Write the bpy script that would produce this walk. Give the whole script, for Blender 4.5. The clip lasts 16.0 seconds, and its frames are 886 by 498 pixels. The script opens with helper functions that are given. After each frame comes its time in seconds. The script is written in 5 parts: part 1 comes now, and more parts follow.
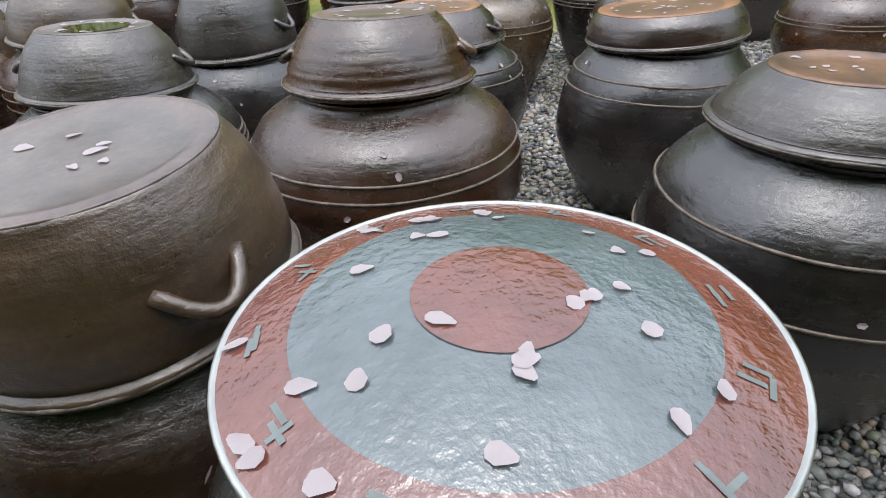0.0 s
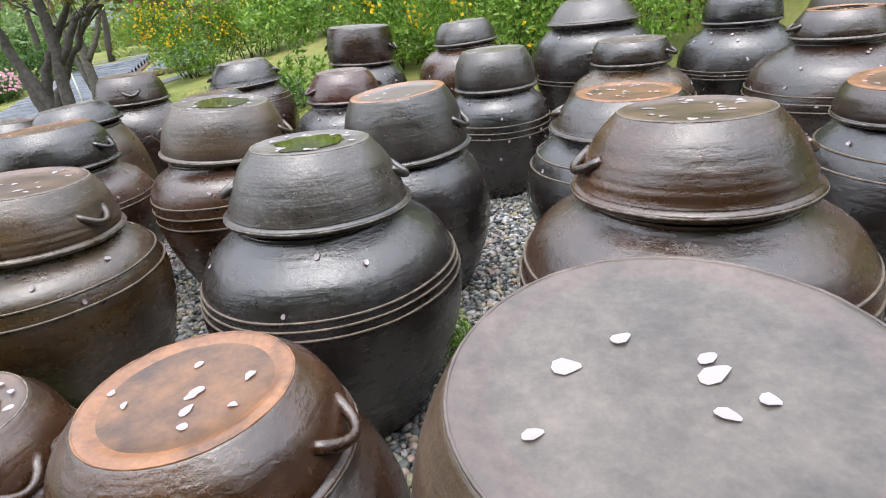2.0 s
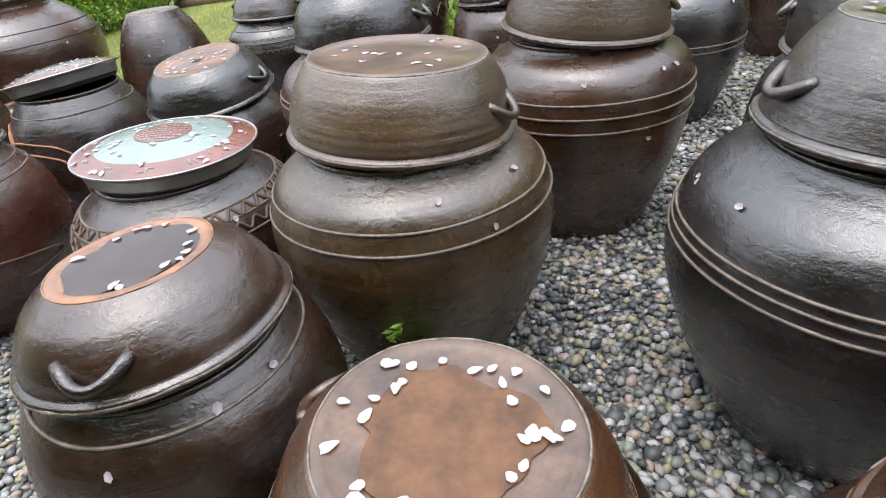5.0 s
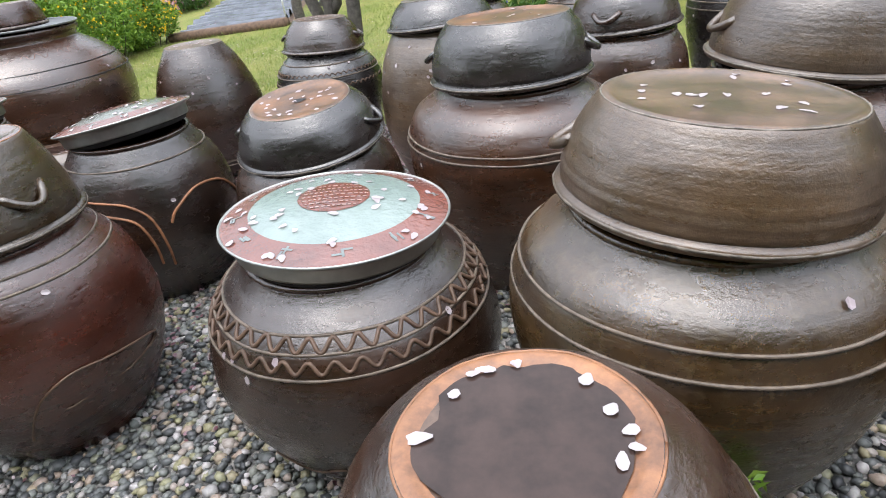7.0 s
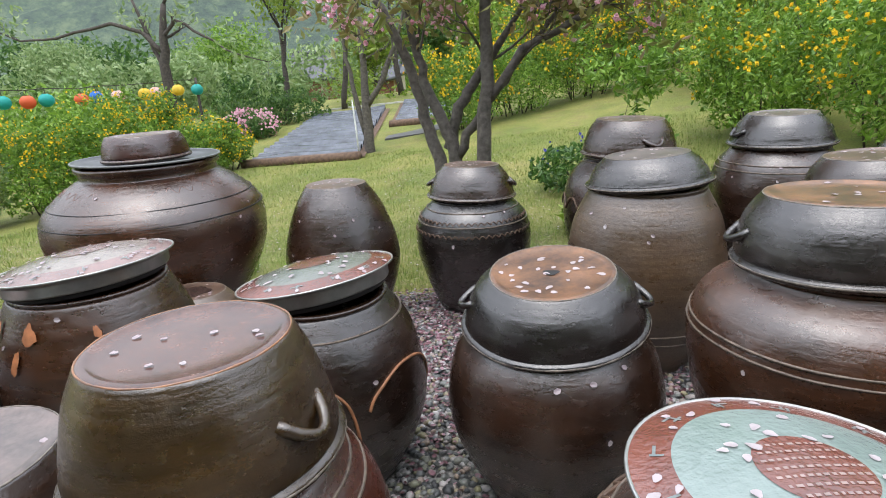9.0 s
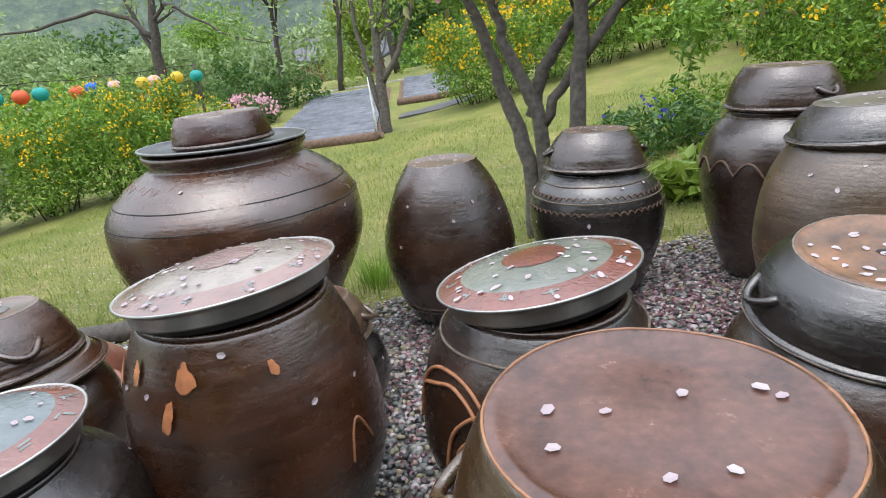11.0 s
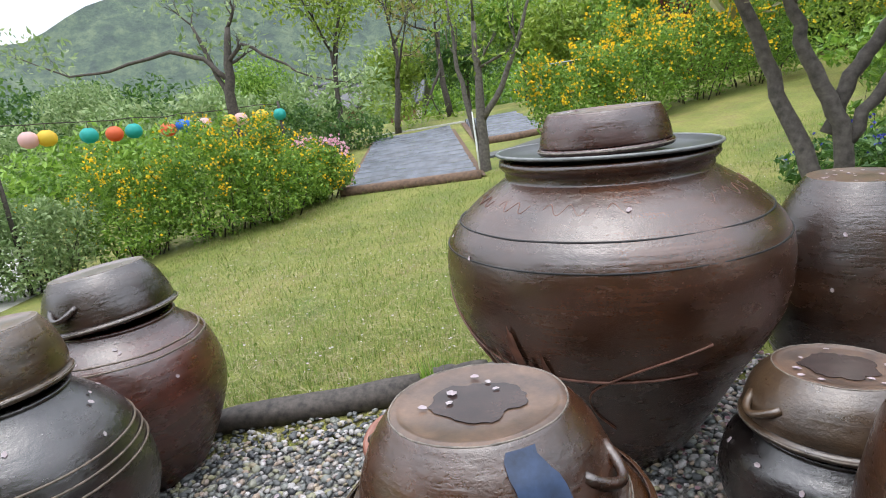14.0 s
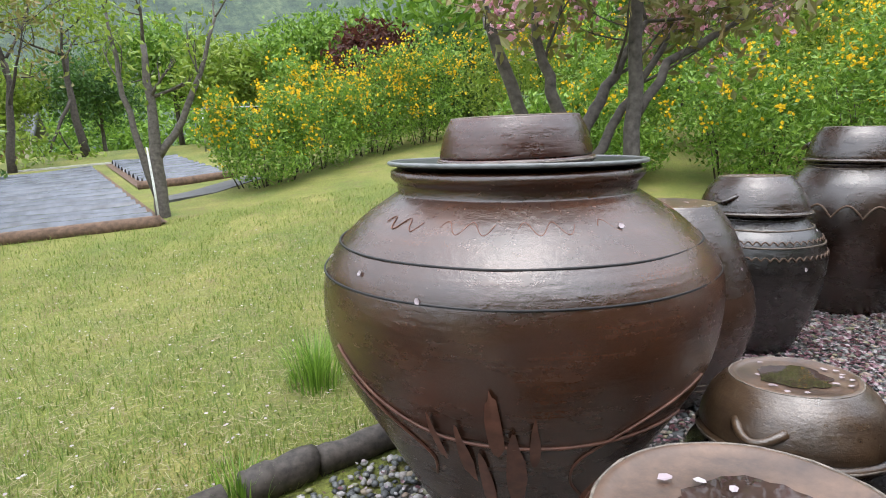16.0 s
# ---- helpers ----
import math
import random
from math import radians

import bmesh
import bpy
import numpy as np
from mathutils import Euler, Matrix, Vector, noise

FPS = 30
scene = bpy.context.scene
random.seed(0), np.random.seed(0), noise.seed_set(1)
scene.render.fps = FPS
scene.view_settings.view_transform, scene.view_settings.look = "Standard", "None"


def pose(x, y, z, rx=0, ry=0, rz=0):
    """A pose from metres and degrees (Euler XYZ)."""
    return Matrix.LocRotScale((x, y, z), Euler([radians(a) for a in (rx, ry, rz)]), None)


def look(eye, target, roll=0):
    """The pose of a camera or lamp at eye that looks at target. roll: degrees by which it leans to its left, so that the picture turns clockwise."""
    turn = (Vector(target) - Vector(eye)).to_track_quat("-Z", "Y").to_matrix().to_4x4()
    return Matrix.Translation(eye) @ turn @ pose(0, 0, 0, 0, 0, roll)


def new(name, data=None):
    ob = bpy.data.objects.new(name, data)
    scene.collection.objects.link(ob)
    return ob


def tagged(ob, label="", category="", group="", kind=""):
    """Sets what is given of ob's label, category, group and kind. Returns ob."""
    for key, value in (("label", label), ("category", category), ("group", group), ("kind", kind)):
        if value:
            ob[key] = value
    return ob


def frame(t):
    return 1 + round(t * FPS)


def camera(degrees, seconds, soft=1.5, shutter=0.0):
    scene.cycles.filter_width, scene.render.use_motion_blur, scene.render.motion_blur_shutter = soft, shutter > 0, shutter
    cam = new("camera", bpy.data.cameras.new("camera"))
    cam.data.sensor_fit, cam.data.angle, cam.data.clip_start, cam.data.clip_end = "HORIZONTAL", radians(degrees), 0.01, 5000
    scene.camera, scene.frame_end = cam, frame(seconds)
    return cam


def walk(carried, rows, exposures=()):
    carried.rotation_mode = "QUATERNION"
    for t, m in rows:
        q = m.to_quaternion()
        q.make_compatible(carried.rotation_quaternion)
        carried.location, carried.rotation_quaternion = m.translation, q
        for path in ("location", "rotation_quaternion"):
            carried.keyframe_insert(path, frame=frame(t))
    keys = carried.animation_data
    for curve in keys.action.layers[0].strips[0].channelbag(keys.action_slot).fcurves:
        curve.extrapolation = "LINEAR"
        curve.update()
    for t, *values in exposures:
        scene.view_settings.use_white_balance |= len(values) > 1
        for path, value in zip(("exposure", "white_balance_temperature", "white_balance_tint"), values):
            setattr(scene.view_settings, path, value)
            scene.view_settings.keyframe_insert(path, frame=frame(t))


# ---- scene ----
cam = camera(75.0, 16.0, soft=1.0)
METRES, EYE, TILT, LEAN, TURN = 7.5, 1.3, -31.4, 2.0, -0.15
EXPOSURES = [(0.0, 0.22), (2.5, 0.62), (6.5, 0.62), (8.5, 0.3), (11.5, 0.36), (12.5, 0.26), (16.0, 0.45)]
ROWS = [
    (0.0, 0.0, 0.0, 0.0, 0.0, 0.0, -0.0),
    (0.5, -0.0219, -0.001, 0.0062, 0.89, 2.38, 1.14),
    (1.0, -0.0422, 0.0069, 0.0118, 2.51, 5.29, 1.55),
    (1.5, -0.0667, 0.0259, 0.0218, 3.33, 6.63, 2.42),
    (2.0, -0.0908, 0.0376, 0.0257, 3.55, 7.11, 2.67),
    (2.5, -0.1226, 0.0446, 0.0284, 4.27, 7.08, 2.91),
    (3.0, -0.1518, 0.0533, 0.0281, 8.69, 6.28, -0.62),
    (3.5, -0.1819, 0.0753, 0.0373, 14.66, 4.11, -4.92),
    (3.7, -0.1902, 0.0829, 0.0394, 17.33, 3.02, -6.16),
    (5.8, -0.2569, 0.1078, 0.0435, 15.43, -4.23, -4.56),
    (6.0, -0.2693, 0.1141, 0.0456, 15.6, -3.42, -5.03),
    (6.5, -0.2993, 0.1249, 0.0497, 15.11, -1.94, -5.47),
    (7.0, -0.3312, 0.126, 0.0522, 13.4, 0.49, -3.57),
    (7.5, -0.3591, 0.1273, 0.0615, 13.97, 4.05, -4.36),
    (8.0, -0.3873, 0.1412, 0.0757, 14.69, 8.56, -5.73),
    (8.5, -0.4178, 0.1512, 0.0789, 13.97, 12.23, -6.57),
    (9.0, -0.4567, 0.1557, 0.0769, 14.44, 12.88, -7.31),
    (9.2, -0.4717, 0.1593, 0.0756, 15.79, 12.53, -8.3),
    (11.3, -0.5905, 0.1962, 0.0853, 13.83, 10.93, -3.55),
    (11.5, -0.6061, 0.1987, 0.0856, 14.75, 11.01, -3.21),
    (12.0, -0.6428, 0.206, 0.0853, 17.08, 11.68, -3.91),
    (12.5, -0.6873, 0.2095, 0.0834, 17.7, 12.12, -3.64),
    (13.0, -0.7238, 0.216, 0.0831, 17.36, 12.6, -3.21),
    (13.5, -0.7651, 0.2317, 0.0882, 17.17, 14.18, -5.28),
    (14.0, -0.8043, 0.2357, 0.0871, 14.96, 15.54, -4.03),
    (14.5, -0.8351, 0.2412, 0.0861, 11.21, 15.68, -2.14),
    (15.0, -0.8606, 0.2652, 0.0947, 4.59, 16.99, -0.17),
    (15.5, -0.8842, 0.293, 0.1, -7.0, 19.68, 4.2),
    (16.0, -0.9097, 0.3098, 0.1079, -16.33, 19.35, 9.3),
]
walk(cam, [(t, pose(0, 0, EYE, TILT, LEAN, TURN) @ pose(METRES * x, METRES * y, METRES * z, 90 + pitch, roll, yaw)) for t, x, y, z, yaw, pitch, roll in ROWS], EXPOSURES)


# ---- world and light: a bright overcast day ----
world = bpy.data.worlds.new("overcast")
scene.world = world
world.use_nodes = True
wn, wl = world.node_tree.nodes, world.node_tree.links
sky = wn.new("ShaderNodeTexSky")
sky.sky_type, sky.sun_disc = "NISHITA", False
sky.sun_elevation, sky.sun_rotation = radians(78), radians(200)
sky.air_density, sky.dust_density = 1.0, 1.2
grey = wn.new("ShaderNodeHueSaturation")
grey.inputs["Saturation"].default_value = 0.32
wl.new(sky.outputs[0], grey.inputs["Color"])
# cloud cover: the zenith is far brighter than the horizon
tc = wn.new("ShaderNodeTexCoord")
sep = wn.new("ShaderNodeSeparateXYZ")
wl.new(tc.outputs["Generated"], sep.inputs[0])
rise = wn.new("ShaderNodeMapRange")
rise.inputs["To Min"].default_value, rise.inputs["To Max"].default_value = 0.8, 4.5
wl.new(sep.outputs["Z"], rise.inputs[0])
cloud = wn.new("ShaderNodeVectorMath")
cloud.operation = "SCALE"
wl.new(grey.outputs[0], cloud.inputs[0])
wl.new(rise.outputs[0], cloud.inputs["Scale"])
wl.new(cloud.outputs[0], wn["Background"].inputs["Color"])
wn["Background"].inputs["Strength"].default_value = 0.15
sun = new("sun", bpy.data.lights.new("sun", "SUN"))
sun.data.energy, sun.data.angle, sun.data.color = 0.5, radians(150), (1.0, 0.99, 0.97)
sun.matrix_world = look((0, 0, 30), (2.1, 6.0, 0))

# ---- materials ----


def mat(name):
    m = bpy.data.materials.new(name)
    m.use_nodes = True
    nt = m.node_tree
    return m, nt.nodes, nt.links, nt.nodes["Principled BSDF"]


def noise_node(n, l, coord, scale, detail=4, rough=0.55, stretch=None):
    t = n.new("ShaderNodeTexNoise")
    t.inputs["Scale"].default_value, t.inputs["Detail"].default_value, t.inputs["Roughness"].default_value = scale, detail, rough
    if stretch:
        mp = n.new("ShaderNodeMapping")
        mp.inputs["Scale"].default_value = stretch
        l.new(coord, mp.inputs["Vector"])
        l.new(mp.outputs[0], t.inputs["Vector"])
    else:
        l.new(coord, t.inputs["Vector"])
    return t


def ramp(n, l, fac, stops):
    r = n.new("ShaderNodeValToRGB")
    el = r.color_ramp.elements
    while len(el) < len(stops):
        el.new(0.5)
    for e, (p, c) in zip(el, stops):
        e.position, e.color = p, (*c, 1)
    l.new(fac, r.inputs[0])
    return r


def mix(n, l, fac, a, b, mode="MIX"):
    x = n.new("ShaderNodeMix")
    x.data_type, x.blend_type = "RGBA", mode
    for sock, v in ((x.inputs[0], fac), (x.inputs[6], a), (x.inputs[7], b)):
        if isinstance(v, (int, float)):
            sock.default_value = v
        elif isinstance(v, tuple):
            sock.default_value = (*v, 1)
        else:
            l.new(v, sock)
    return x.outputs[2]


def bump(n, l, height, strength, dist, b, prev=None):
    u = n.new("ShaderNodeBump")
    u.inputs["Strength"].default_value, u.inputs["Distance"].default_value = strength, dist
    l.new(height, u.inputs["Height"])
    if prev:
        l.new(prev, u.inputs["Normal"])
    l.new(u.outputs[0], b.inputs["Normal"])
    return u.outputs[0]


def glaze(name, dark, light, rough=0.3, wear=(0.26, 0.21, 0.16), worn=0.35, pitted=0.35):
    """Iron-brown or black jar glaze: throwing lines, mottling, dull dusty patches, worn spots."""
    m, n, l, b = mat(name)
    tc = n.new("ShaderNodeTexCoord").outputs["Object"]
    info = n.new("ShaderNodeObjectInfo").outputs["Random"]
    off = n.new("ShaderNodeVectorMath")
    off.operation = "ADD"
    comb = n.new("ShaderNodeCombineXYZ")
    sc = n.new("ShaderNodeMath")
    sc.operation = "MULTIPLY"
    sc.inputs[1].default_value = 40
    l.new(info, sc.inputs[0])
    for k in range(3):
        l.new(sc.outputs[0], comb.inputs[k])
    l.new(tc, off.inputs[0])
    l.new(comb.outputs[0], off.inputs[1])
    co = off.outputs[0]
    big = noise_node(n, l, co, 3.2, 5, 0.6, (1, 1, 1.6))
    base = ramp(n, l, big.outputs[0], [(0.33, dark), (0.68, light)]).outputs[0]
    lines = noise_node(n, l, co, 2.0, 3, 0.6, (0.7, 0.7, 30))
    lr = ramp(n, l, lines.outputs[0], [(0.35, (0.62, 0.62, 0.62)), (0.7, (1.3, 1.3, 1.3))]).outputs[0]
    base = mix(n, l, 0.6, base, lr, "MULTIPLY")
    spots = noise_node(n, l, co, 42, 5, 0.75)
    sr = ramp(n, l, spots.outputs[0], [(0.52, (0, 0, 0)), (0.72, (1, 1, 1))]).outputs[0]
    f = n.new("ShaderNodeMath")
    f.operation = "MULTIPLY"
    f.inputs[1].default_value = worn
    l.new(sr, f.inputs[0])
    base = mix(n, l, f.outputs[0], base, wear)
    pits = noise_node(n, l, co, 120, 3, 0.6)
    base = mix(n, l, pitted, base, ramp(n, l, pits.outputs[0], [(0.34, (0.35, 0.35, 0.35)), (0.55, (1.15, 1.15, 1.15))]).outputs[0], "MULTIPLY")
    hue = n.new("ShaderNodeHueSaturation")
    vr = n.new("ShaderNodeMapRange")
    vr.inputs["To Min"].default_value, vr.inputs["To Max"].default_value = 0.75, 1.2
    l.new(info, vr.inputs[0])
    l.new(vr.outputs[0], hue.inputs["Value"])
    hue.inputs["Saturation"].default_value = 1.3
    l.new(base, hue.inputs["Color"])
    l.new(hue.outputs[0], b.inputs["Base Color"])
    rg = noise_node(n, l, co, 9, 6, 0.65, (1, 1, 2.2))
    rr = n.new("ShaderNodeMapRange")
    rr.inputs["From Min"].default_value, rr.inputs["From Max"].default_value = 0.3, 0.7
    rr.inputs["To Min"].default_value, rr.inputs["To Max"].default_value = rough - 0.01, rough + 0.2
    l.new(rg.outputs[0], rr.inputs[0])
    l.new(rr.outputs[0], b.inputs["Roughness"])
    b.inputs["IOR"].default_value = 1.88
    p = bump(n, l, lines.outputs[0], 0.3, 0.004, b)
    p = bump(n, l, rg.outputs[0], 0.42, 0.0085, b, p)
    p = bump(n, l, spots.outputs[0], 0.55, 0.003, b, p)
    grit = noise_node(n, l, co, 260, 2, 0.7)
    bump(n, l, grit.outputs[0], 0.3, 0.001, b, p)
    return m


def clay(name, c1, c2, rough=0.6, scale=7):
    """Bare or worn fired clay on the flat top of a lid, wet and stained."""
    m, n, l, b = mat(name)
    co = n.new("ShaderNodeTexCoord").outputs["Object"]
    a = noise_node(n, l, co, scale, 7, 0.68)
    base = ramp(n, l, a.outputs[0], [(0.34, c1), (0.66, c2)]).outputs[0]
    g = noise_node(n, l, co, 70, 4, 0.7)
    base = mix(n, l, 0.45, base, ramp(n, l, g.outputs[0], [(0.3, (0.5, 0.48, 0.46)), (0.75, (1.3, 1.25, 1.2))]).outputs[0], "MULTIPLY")
    l.new(base, b.inputs["Base Color"])
    rr = n.new("ShaderNodeMapRange")
    rr.inputs["To Min"].default_value, rr.inputs["To Max"].default_value = rough - 0.25, rough + 0.15
    b.inputs["Coat Weight"].default_value, b.inputs["Coat Roughness"].default_value = 0.35, 0.14
    l.new(a.outputs[0], rr.inputs[0])
    l.new(rr.outputs[0], b.inputs["Roughness"])
    bump(n, l, g.outputs[0], 0.2, 0.002, b)
    return m


def wetglass(name, c1, c2):
    """Printed glass under a film of rain: glossy, with small drops."""
    m, n, l, b = mat(name)
    co = n.new("ShaderNodeTexCoord").outputs["Object"]
    a = noise_node(n, l, co, 7, 6, 0.6)
    l.new(ramp(n, l, a.outputs[0], [(0.32, c1), (0.68, c2)]).outputs[0], b.inputs["Base Color"])
    d = noise_node(n, l, co, 75, 3, 0.55)
    rr = n.new("ShaderNodeMapRange")
    rr.inputs["To Min"].default_value, rr.inputs["To Max"].default_value = 0.02, 0.12
    l.new(a.outputs[0], rr.inputs[0])
    l.new(rr.outputs[0], b.inputs["Roughness"])
    b.inputs["IOR"].default_value = 1.95
    w = noise_node(n, l, co, 26, 3, 0.5)
    p = bump(n, l, w.outputs[0], 0.3, 0.003, b)
    bump(n, l, d.outputs[0], 0.8, 0.0035, b, p)
    return m


def plain(name, colour, rough=0.5, metal=0.0, vary=0.25, scale=30, bumpy=0.1):
    m, n, l, b = mat(name)
    co = n.new("ShaderNodeTexCoord").outputs["Object"]
    t = noise_node(n, l, co, scale, 5, 0.6)
    lo, hi = tuple(c * (1 - vary) for c in colour), tuple(min(1, c * (1 + vary)) for c in colour)
    l.new(ramp(n, l, t.outputs[0], [(0.3, lo), (0.7, hi)]).outputs[0], b.inputs["Base Color"])
    b.inputs["Roughness"].default_value, b.inputs["Metallic"].default_value = rough, metal
    bump(n, l, t.outputs[0], bumpy, 0.003, b)
    return m


def leafy(name, c1, c2, c3, rough=0.5, through_light=0.35):
    """Leaves, petals or blades, each with its own tint."""
    m, n, l, b = mat(name)
    r = n.new("ShaderNodeNewGeometry").outputs["Random Per Island"]
    col = ramp(n, l, r, [(0.0, c1), (0.55, c2), (1.0, c3)]).outputs[0]
    l.new(col, b.inputs["Base Color"])
    b.inputs["Roughness"].default_value = rough
    tr = n.new("ShaderNodeBsdfTranslucent")
    l.new(col, tr.inputs[0])
    ms = n.new("ShaderNodeMixShader")
    ms.inputs[0].default_value = through_light
    l.new(b.outputs[0], ms.inputs[1])
    l.new(tr.outputs[0], ms.inputs[2])
    l.new(ms.outputs[0], n["Material Output"].inputs[0])
    return m


BLACK = glaze("black_glaze", (0.006, 0.0052, 0.0052), (0.024, 0.0185, 0.0165), 0.15, (0.09, 0.085, 0.08), 0.3)
DARK = glaze("dark_brown_glaze", (0.011, 0.0062, 0.0048), (0.042, 0.0235, 0.0165), 0.15, (0.1, 0.08, 0.064), 0.28)
BROWN = glaze("brown_glaze", (0.022, 0.0108, 0.0068), (0.082, 0.042, 0.026), 0.16, (0.14, 0.105, 0.08), 0.3)
OLIVE = glaze("olive_brown_glaze", (0.024, 0.0142, 0.0078), (0.088, 0.056, 0.032), 0.18, (0.16, 0.13, 0.08), 0.35)
GREYB = glaze("grey_brown_glaze", (0.036, 0.0235, 0.0160), (0.112, 0.077, 0.052), 0.24, (0.17, 0.14, 0.11), 0.35)
GREY = glaze("grey_black_glaze", (0.0140, 0.0112, 0.0098), (0.0540, 0.0440, 0.0370), 0.24, (0.14, 0.12, 0.105), 0.6, 0.55)
MAROON = glaze("maroon_glaze", (0.029, 0.0105, 0.008), (0.085, 0.034, 0.026), 0.17, (0.13, 0.085, 0.07), 0.25)
SMOOTH = glaze("smooth_dark_brown_glaze", (0.021, 0.0108, 0.0076), (0.07, 0.037, 0.026), 0.14, (0.1, 0.075, 0.062), 0.16, 0.2)
WARM = glaze("warm_brown_glaze", (0.02, 0.0105, 0.0072), (0.07, 0.035, 0.023), 0.19, (0.14, 0.1, 0.08), 0.2, 0.2)
CLAY_O = clay("orange_clay", (0.06, 0.031, 0.018), (0.27, 0.13, 0.06), 0.5)
CLAY_B = clay("brown_clay", (0.055, 0.034, 0.025), (0.19, 0.115, 0.075), 0.45)
CLAY_G = clay("grey_clay", (0.06, 0.052, 0.046), (0.19, 0.16, 0.14), 0.45)
CLAY_P = clay("pink_grey_clay", (0.07, 0.056, 0.05), (0.2, 0.15, 0.135), 0.45)
CLAY_W = clay("wet_rust_clay", (0.05, 0.023, 0.018), (0.15, 0.072, 0.052), 0.28, 9)
RIMCLAY = clay("bright_clay_edge", (0.12, 0.055, 0.03), (0.4, 0.18, 0.08), 0.45, 11)
LINE = plain("scratched_clay_line", (0.3, 0.13, 0.06), 0.5, 0, 0.35, 25)
LINE_D = plain("scratched_dull_line", (0.1, 0.058, 0.036), 0.5, 0, 0.35, 25)
STEEL = plain("dull_steel_band", (0.43, 0.44, 0.42), 0.35, 0.85, 0.2, 14)
WORN = plain("worn_pale_edge", (0.17, 0.145, 0.12), 0.5, 0, 0.6, 60, 0.8)
RUBBER = plain("black_rubber", (0.012, 0.012, 0.013), 0.6)
RED_P = wetglass("red_print", (0.1, 0.026, 0.016), (0.2, 0.058, 0.036))
RED_F = wetglass("faded_red_print", (0.13, 0.075, 0.065), (0.24, 0.14, 0.12))
PANE = wetglass("milky_pale_glass", (0.15, 0.205, 0.185), (0.24, 0.305, 0.28))
PANE_B = wetglass("blue_grey_wet_glass", (0.06, 0.085, 0.09), (0.13, 0.16, 0.17))
PANE_D = wetglass("dull_green_glass", (0.09, 0.105, 0.085), (0.19, 0.2, 0.165))
PANE_G = wetglass("clouded_tan_glass", (0.14, 0.11, 0.09), (0.28, 0.24, 0.2))
MARK = plain("pale_print", (0.17, 0.2, 0.195), 0.3)
IRON = plain("black_plate_glaze", (0.02, 0.022, 0.022), 0.3, 0, 0.3, 12)
BLUE = plain("blue_black_stain_patch", (0.028, 0.05, 0.105), 0.4, 0, 0.5, 18)
PETAL = leafy("pale_pink_petal", (0.48, 0.41, 0.43), (0.44, 0.36, 0.39), (0.54, 0.49, 0.5), 0.4, 0.25)
PETAL_D = leafy("rotting_dark_pink_petal", (0.08, 0.03, 0.034), (0.17, 0.07, 0.085), (0.38, 0.24, 0.28), 0.5, 0.2)
BANDCLAY = plain("worn_pale_band", (0.13, 0.1, 0.075), 0.35, 0, 0.5, 40, 0.5)


def water(name, tint):
    """A shallow pool of rain over stained clay: dark, with the sky mirrored on top."""
    m, n, l, b = mat(name)
    co = n.new("ShaderNodeTexCoord").outputs["Object"]
    a = noise_node(n, l, co, 14, 6, 0.65)
    l.new(ramp(n, l, a.outputs[0], [(0.35, tuple(0.45 * c for c in tint)), (0.65, tint)]).outputs[0], b.inputs["Base Color"])
    b.inputs["Roughness"].default_value, b.inputs["IOR"].default_value = 0.03, 1.4
    t = noise_node(n, l, co, 30, 2, 0.5)
    bump(n, l, t.outputs[0], 0.06, 0.002, b)
    return m


WATER = water("puddle_water", (0.055, 0.034, 0.028))
WATER_O = water("rusty_puddle_water", (0.17, 0.08, 0.035))
WATER_G = water("olive_puddle_water", (0.075, 0.075, 0.016))
RUN = plain("reddish_clay_run", (0.15, 0.066, 0.043), 0.35, 0, 0.4, 20)
DAUB = plain("orange_clay_daub", (0.36, 0.14, 0.06), 0.45, 0, 0.4, 22)
PALE = plain("pale_grey_plate_rim", (0.17, 0.18, 0.18), 0.3, 0, 0.3, 20)
TEXT = plain("pale_pink_print", (0.3, 0.22, 0.2), 0.35)

# ---- mesh helpers ----


def mesh_ob(name, bm, material, smooth=True):
    bmesh.ops.recalc_face_normals(bm, faces=bm.faces)
    me = bpy.data.meshes.new(name)
    bm.to_mesh(me)
    bm.free()
    for m in material if isinstance(material, (list, tuple)) else [material]:
        me.materials.append(m)
    if smooth:
        me.shade_smooth()
    return new(name, me)


def part(name, bm, material, parent, label="", smooth=True):
    """One mesh object under a thing or under a part; the bmesh is in the thing's own space."""
    ob = mesh_ob(name, bm, material, smooth)
    ob.parent = parent
    return tagged(ob, label)


def raw(name, verts, faces, material, smooth=False, parent=None):
    me = bpy.data.meshes.new(name)
    me.from_pydata([tuple(v) for v in verts], [], [tuple(f) for f in faces])
    me.materials.append(material)
    if smooth:
        me.shade_smooth()
    ob = new(name, me)
    ob.parent = parent
    return ob


def fast_mesh(name, verts, faces, material, smooth=False, parent=None):
    """verts (n, 3), faces (m, k) as arrays."""
    me = bpy.data.meshes.new(name)
    verts, faces = np.asarray(verts, np.float32), np.asarray(faces, np.int32)
    k = faces.shape[1]
    me.vertices.add(len(verts))
    me.vertices.foreach_set("co", verts.ravel())
    me.loops.add(faces.size)
    me.loops.foreach_set("vertex_index", faces.ravel())
    me.polygons.add(len(faces))
    me.polygons.foreach_set("loop_start", np.arange(0, faces.size, k, dtype=np.int32))
    me.polygons.foreach_set("use_smooth", np.full(len(faces), smooth))
    me.update(calc_edges=True)
    me.materials.append(material)
    ob = new(name, me)
    ob.parent = parent
    return ob


